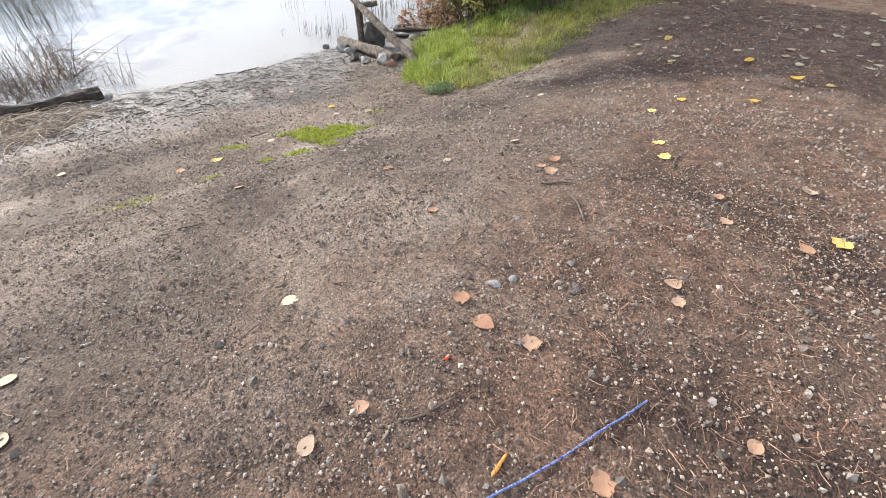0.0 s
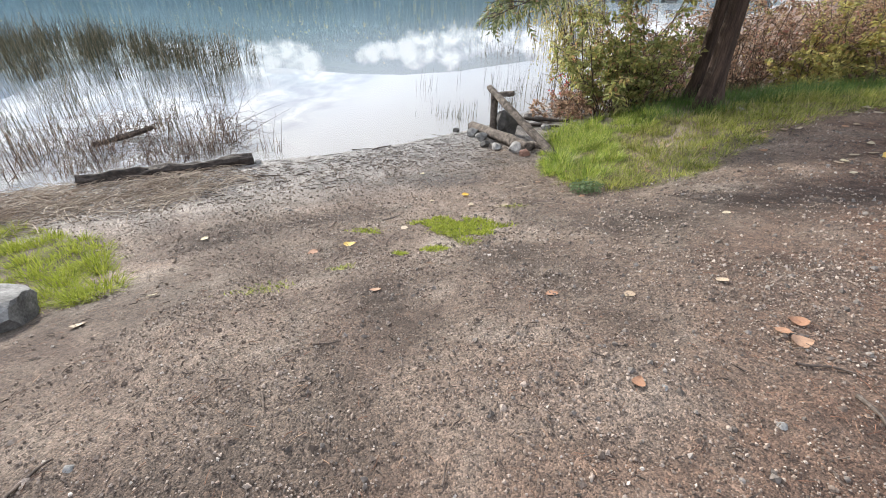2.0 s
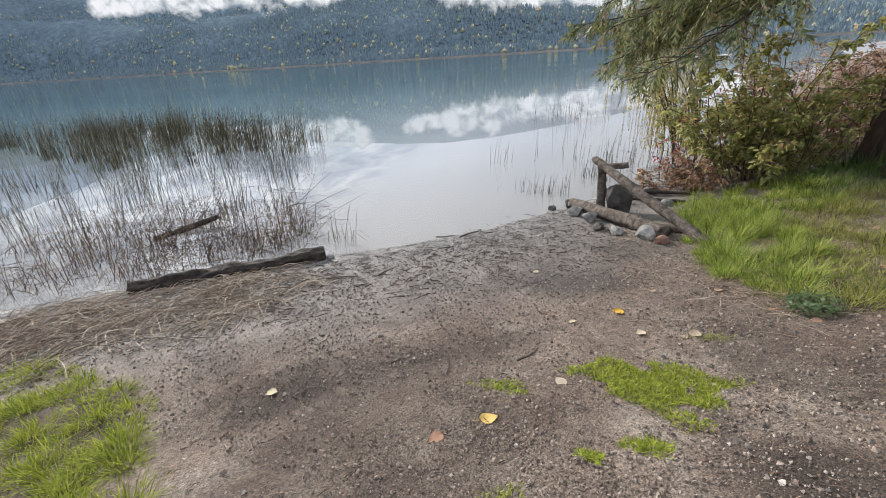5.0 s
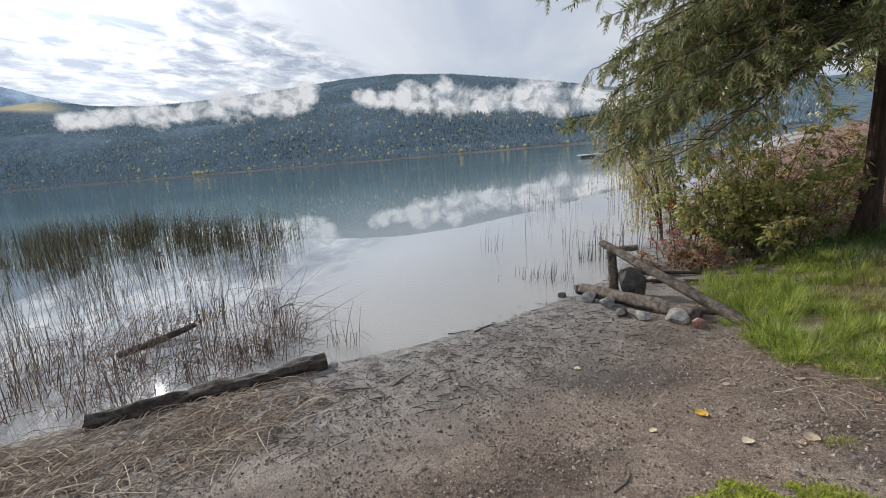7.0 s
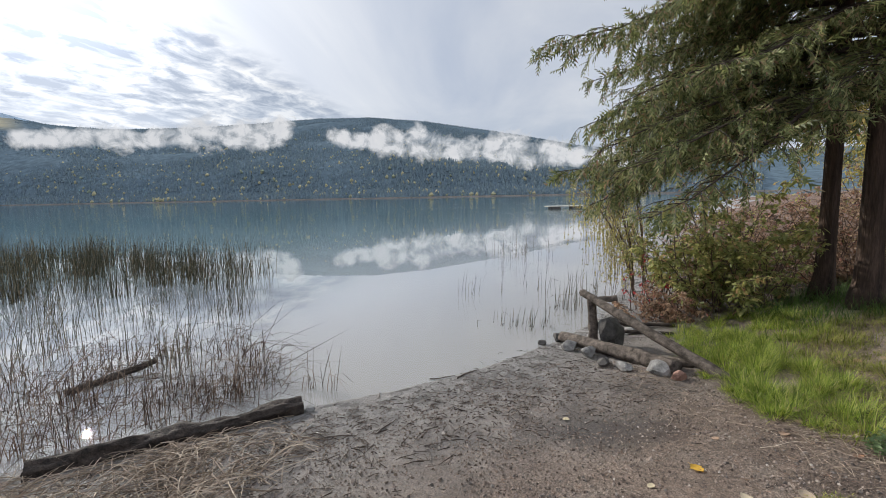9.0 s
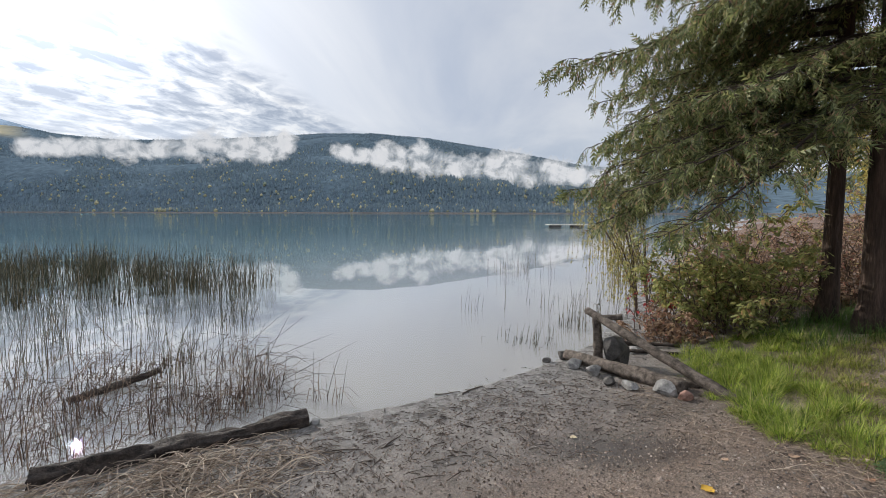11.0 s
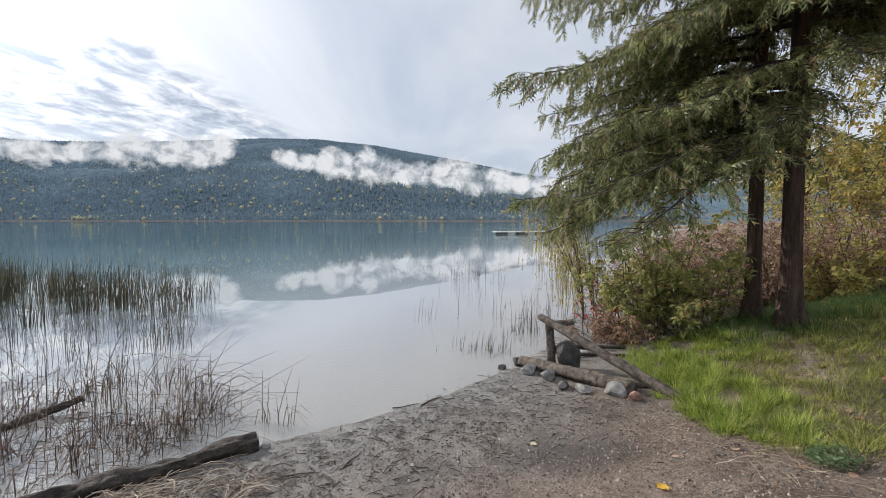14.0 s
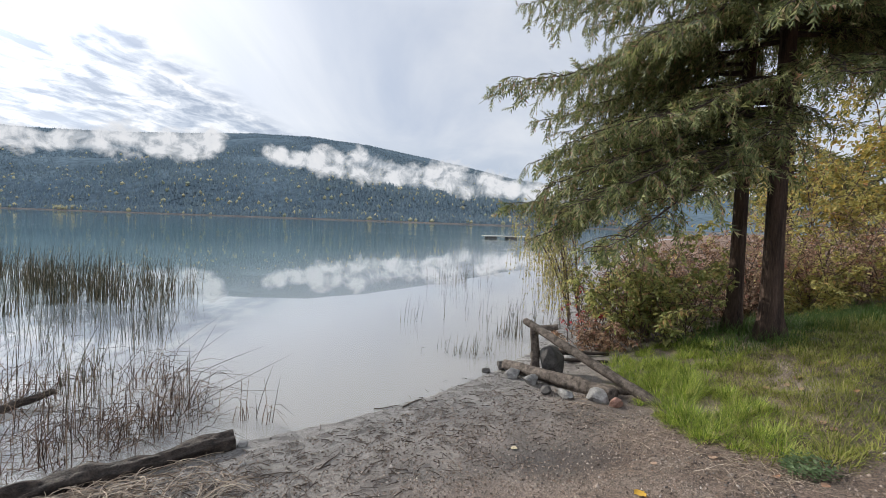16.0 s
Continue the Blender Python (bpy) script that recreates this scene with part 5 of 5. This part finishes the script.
# ---- gravel ----
def gravel(n, x0, x1, y0, y1, lo, hi, name, label, mat=M_GRAVEL, near=0.25, far=99.0):
    x, y = rng.uniform(x0, x1, n), rng.uniform(y0, y1, n)
    s = shore_dist(x, y)
    clump = np.array([noise.noise((a * 1.8, b * 1.8, 2)) for a, b in zip(x, y)])
    ok = (s > near) & (s < far) & ~inside(x, y, MOUND) & (rng.uniform(-0.55, 0.75, n) < clump + 0.28)
    x, y = x[ok], y[ok]
    n = len(x)
    t = np.array([(1.05, 0, -0.4), (-0.95, 0.15, -0.4), (0.1, 0.95, -0.4), (0, -1.05, -0.4), (0.45, 0.1, 0.50), (-0.35, 0.05, 0.62)])
    tf = np.array([(0, 2, 4), (2, 5, 4), (2, 1, 5), (1, 3, 5), (3, 4, 5), (3, 0, 4)])
    size = lo * (hi / lo) ** (rng.uniform(0, 1, n) ** 2.2)
    m = turns(rng.uniform(0, math.tau, n), rng.normal(0, 0.3, n), rng.normal(0, 0.3, n)) * size[:, None, None]
    m[:, :, 1] *= rng.uniform(0.6, 1, n)[:, None]
    v, f = stamp(t, tf, m, on_ground(x, y, 0.0) + np.stack([x * 0, x * 0, size * 0.15 + 0.004], -1))
    tagged(new(name, mesh_of(name, v, f, mat)), label, "gravel", kind="stuff")


gravel(62000, -2.4, 2.4, 0.3, 3.2, 0.0030, 0.0090, "fine_gravel", "fine grey-brown gravel strewn over the soil")
gravel(46000, -5.2, 0.3, 2.6, 6.9, 0.0035, 0.014, "beach_gravel", "loose grey beach gravel above the waterline")
gravel(3600, -3.4, 2.8, 0.3, 5.6, 0.008, 0.019, "coarse_gravel", "scattered larger stones in the grey gravel")
gravel(12000, 0.2, 4.5, 2.5, 6.8, 0.005, 0.014, "path_gravel", "sparse gravel on the dark earth path")

M_CLOD = material("mud_clod", None, None, fine=120, rough=0.7, bump=0, island=[(0.0, (0.070, 0.058, 0.050)), (0.7, (0.15, 0.128, 0.112)), (1.0, (0.22, 0.195, 0.175))])
gravel(4200, -6.0, -0.6, 2.6, 8.0, 0.005, 0.017, "mud_clods", "dark damp lumps of mud near the waterline", M_CLOD, 0.08, 3.0)
gravel(4000, -1.2, 3.2, 0.4, 6.0, 0.006, 0.022, "soil_clods", "dark crumbs of soil kicked over the gravel", M_CLOD, 3.0, 9.0)

# ---- single stones, sticks and leaves ----
PEBBLES = [(0.32, 1.36, .075), (0.40, 1.39, .055), (0.64, 1.34, .06), (-0.63, 0.59, .035), (1.62, 2.35, .06), (0.53, 0.65, .03), (-0.16, 0.64, .03), (-0.12, 0.61, .03), (-2.95, 3.89, .075),
           (0.45, 1.82, .05), (0.12, 1.90, .04), (-1.69, 1.06, .05), (0.53, 1.12, .03), (1.24, 0.69, .03), (-2.67, 3.65, .06), (0.07, 2.68, .035), (-3.05, 3.95, .05), (-4.3, 5.0, .08)]
for i, (x, y, s) in enumerate(PEBBLES):
    dark = i in (2, 3, 8, 14)
    stone(x, y, (s, s * 0.75, s * 0.55), M_DARKSTONE if dark else M_STONE, "small dark pebble on the gravel" if dark else "small pale grey pebble on the gravel", 60 + i, i * 47, 0.25, "pebble", "loose pebbles")
stone(1.72, 7.18, (.16, .10, .05), M_STONE, "pale flat stone at the foot of the cedars", 81, 10, 0.4)

STICKS = [(0.73, 2.01, 0.76, 1.78), (0.02, 0.75, 0.19, 0.82), (-0.34, 1.34, -0.25, 1.32), (0.60, 2.16, 0.78, 2.15), (1.37, 2.33, 1.47, 2.53), (-1.29, 1.81, -1.19, 1.87), (-1.32, 1.50, -1.24, 1.43), (-0.55, 1.32, -0.55, 1.40),
          (0.18, 1.00, 0.24, 0.99), (-1.75, 0.92, -1.77, 1.07), (-2.06, 0.97, -1.86, 0.98), (-2.32, 3.73, -2.27, 3.52), (-1.88, 3.80, -1.79, 4.01), (-2.70, 3.59, -2.64, 3.68), (-3.53, 6.26, -3.23, 6.38), (-3.21, 6.35, -3.01, 6.59),
          (-4.14, 4.80, -3.83, 4.92), (-3.63, 5.00, -3.59, 5.29)]
for i, (ax0, ay0, bx0, by0) in enumerate(STICKS):
    s = np.linspace(0, 1, 7)
    px, py = ax0 + (bx0 - ax0) * s, ay0 + (by0 - ay0) * s
    d = math.hypot(bx0 - ax0, by0 - ay0)
    px, py = px + 0.05 * d * np.sin(s * 4 + i), py + 0.05 * d * np.cos(s * 5 + i)
    p = np.stack([px, py, np.maximum(surface(px, py), 0.0) + 0.008], -1)
    r = 0.0028 + 0.02 * min(d, 0.3) * (0.6 if i % 3 else 1)
    v, f = tubes(p[None], (r * np.linspace(1.1, 0.55, 7))[None], 6)
    thing("twig", v, f, M_STICK if i % 4 else M_DRIFT, p[3], "thin dark twig lying on the gravel" if i % 4 else "pale bare twig lying on the gravel", "twig", group="twigs on the shore")


def leaf_mesh(name, mat, curl, lobed):
    """A fallen leaf with midrib fold, curl and stalk, one unit long."""
    k = 9
    verts, faces = [], []
    for i in range(k):
        s = i / (k - 1)
        w = 0.40 * math.sin(math.pi * s ** 0.75) ** 0.8 + 0.004
        if lobed:
            w *= 1 + 0.24 * math.sin(s * 19 + 1)
        z = curl * (s - 0.5) ** 2 * 0.9
        for u in (-1, -0.5, 0, 0.5, 1):
            verts.append((s - 0.45, u * w, z + abs(u) * 0.055 * (1 + curl) + 0.03 * noise.noise((s * 4, u * 2, curl * 9))))
    for i in range(k - 1):
        for j in range(4):
            a = i * 5 + j
            faces.append((a, a + 1, a + 6, a + 5))
    n = len(verts)
    verts += [(-0.45, -0.012, 0.03), (-0.45, 0.012, 0.03), (-0.80, 0.010, 0.05), (-0.80, -0.010, 0.05)]
    faces.append((n, n + 1, n + 2, n + 3))
    return mesh_of(name, verts, faces, mat, True)


def scatter_leaves(places, mats, label, size, seed):
    g = np.random.default_rng(seed)
    kinds = [leaf_mesh("fallen_leaf", mats, c, lob) for c, lob in ((0.15, False), (0.5, False), (0.3, True), (-0.25, False))]
    for i, (x, y) in enumerate(places):
        ob = new("fallen_leaf", kinds[int(g.integers(0, 4))])
        s = size * g.uniform(0.75, 1.2)
        e = 0.15
        nx = float(height(x - e, y) - height(x + e, y)) / (2 * e)
        ny = float(height(x, y - e) - height(x, y + e)) / (2 * e)
        up_q = Vector((nx, ny, 1)).normalized().to_track_quat("Z", "Y").to_matrix().to_4x4()
        ob.matrix_world = Matrix.Translation((x, y, float(surface(x, y)) + 0.007)) @ up_q @ pose(0, 0, 0, g.normal(0, 5), g.normal(0, 5), g.uniform(0, 360)) @ Matrix.Scale(s, 4)
        tagged(ob, label, "leaf", "fallen leaves")


scatter_leaves([(2.80, 3.75), (2.95, 3.57), (2.29, 3.33), (1.80, 3.41), (1.52, 3.20), (2.31, 5.18), (2.05, 4.37), (2.67, 4.23), (1.39, 2.66), (1.36, 2.47), (1.85, 1.67), (-1.30, 4.6), (-1.9, 3.2)],
               M_YELLOWLEAF, "bright yellow fallen leaf on the ground", 0.085, 1)
scatter_leaves([(-0.23, 0.67), (1.91, 2.05), (1.67, 1.62), (1.41, 1.80), (1.47, 2.02), (1.01, 1.36), (1.00, 1.27), (0.43, 1.05), (0.19, 1.25), (0.57, 0.61), (0.63, 2.36), (0.72, 2.45), (0.67, 2.30), (0.03, 1.90), (-0.10, 0.79),
                (-1.28, 2.41), (-0.31, 2.54), (1.66, 5.98), (0.27, 1.13), (1.04, 0.75), (-.35, 4.75), (-.6, 5.05), (-.15, 4.6), (.9, 6.3), (-1.05, 5.0), (-2.1, 3.0)],
               M_TANLEAF, "dry tan fallen leaf on the gravel", 0.072, 2)
scatter_leaves([(-1.32, 0.85), (-1.14, 0.64), (3.18, 4.30), (3.04, 4.34), (2.52, 5.68), (2.81, 5.49), (3.67, 4.21), (2.74, 4.59), (3.82, 4.92), (-3.26, 3.09), (-0.91, 4.29), (0.84, 3.94), (0.51, 2.77), (-2.69, 2.13), (0.07, 2.60),
                (-1.59, 3.61), (-1.61, 4.42), (-2.06, 5.40), (-0.84, 4.34), (-1.16, 4.27), (-2.73, 1.73), (-1.61, 0.78), (-0.48, 1.24), (-2.56, 1.26)],
               M_PALELEAF, "pale withered fallen leaf on the ground", 0.075, 3)
gp = np.random.default_rng(5)
scatter_leaves([(float(a), float(b)) for a, b in zip(gp.uniform(1.9, 6.0, 90), gp.uniform(3.9, 7.2, 90))], M_PALELEAF, "pale withered fallen leaf on the ground", 0.075, 4)
scatter_leaves([(float(a), float(b)) for a, b in zip(gp.uniform(-0.4, 4.2, 34), gp.uniform(5.2, 7.6, 34))], M_TANLEAF, "dry tan fallen leaf on the grass", 0.07, 5)

# the rope's end, a berry and a husk
s = np.linspace(0, 1, 30)
px, py = 0.02 + 0.75 * s, 0.44 + 0.43 * s - 0.03 * np.sin(s * 3.1)
p = np.stack([px, py, surface(px, py) + 0.008 + 0.004 * np.sin(s * 17)], -1)
v, f = tubes(p[None], np.full((1, 30), 0.0036), 8)
thing("blue_rope", v, f, M_ROPE, p[0], "thin braided blue and white cord on the ground", "rope")
stone(0.15, 0.97, (.018, .017, .016), M_RED, "tiny bright red berry on the gravel", 90, 0, 0.6, "berry")
v, f = log_set((0.29, 0.62, 1.098), (0.325, 0.67, 1.10), 0.006, 0.004, seed=91, sides=7, rings=8)
thing("orange_husk", v, f, M_ORANGE, (0.30, 0.64, 1.09), "small orange husk beside the blue cord", "husk")
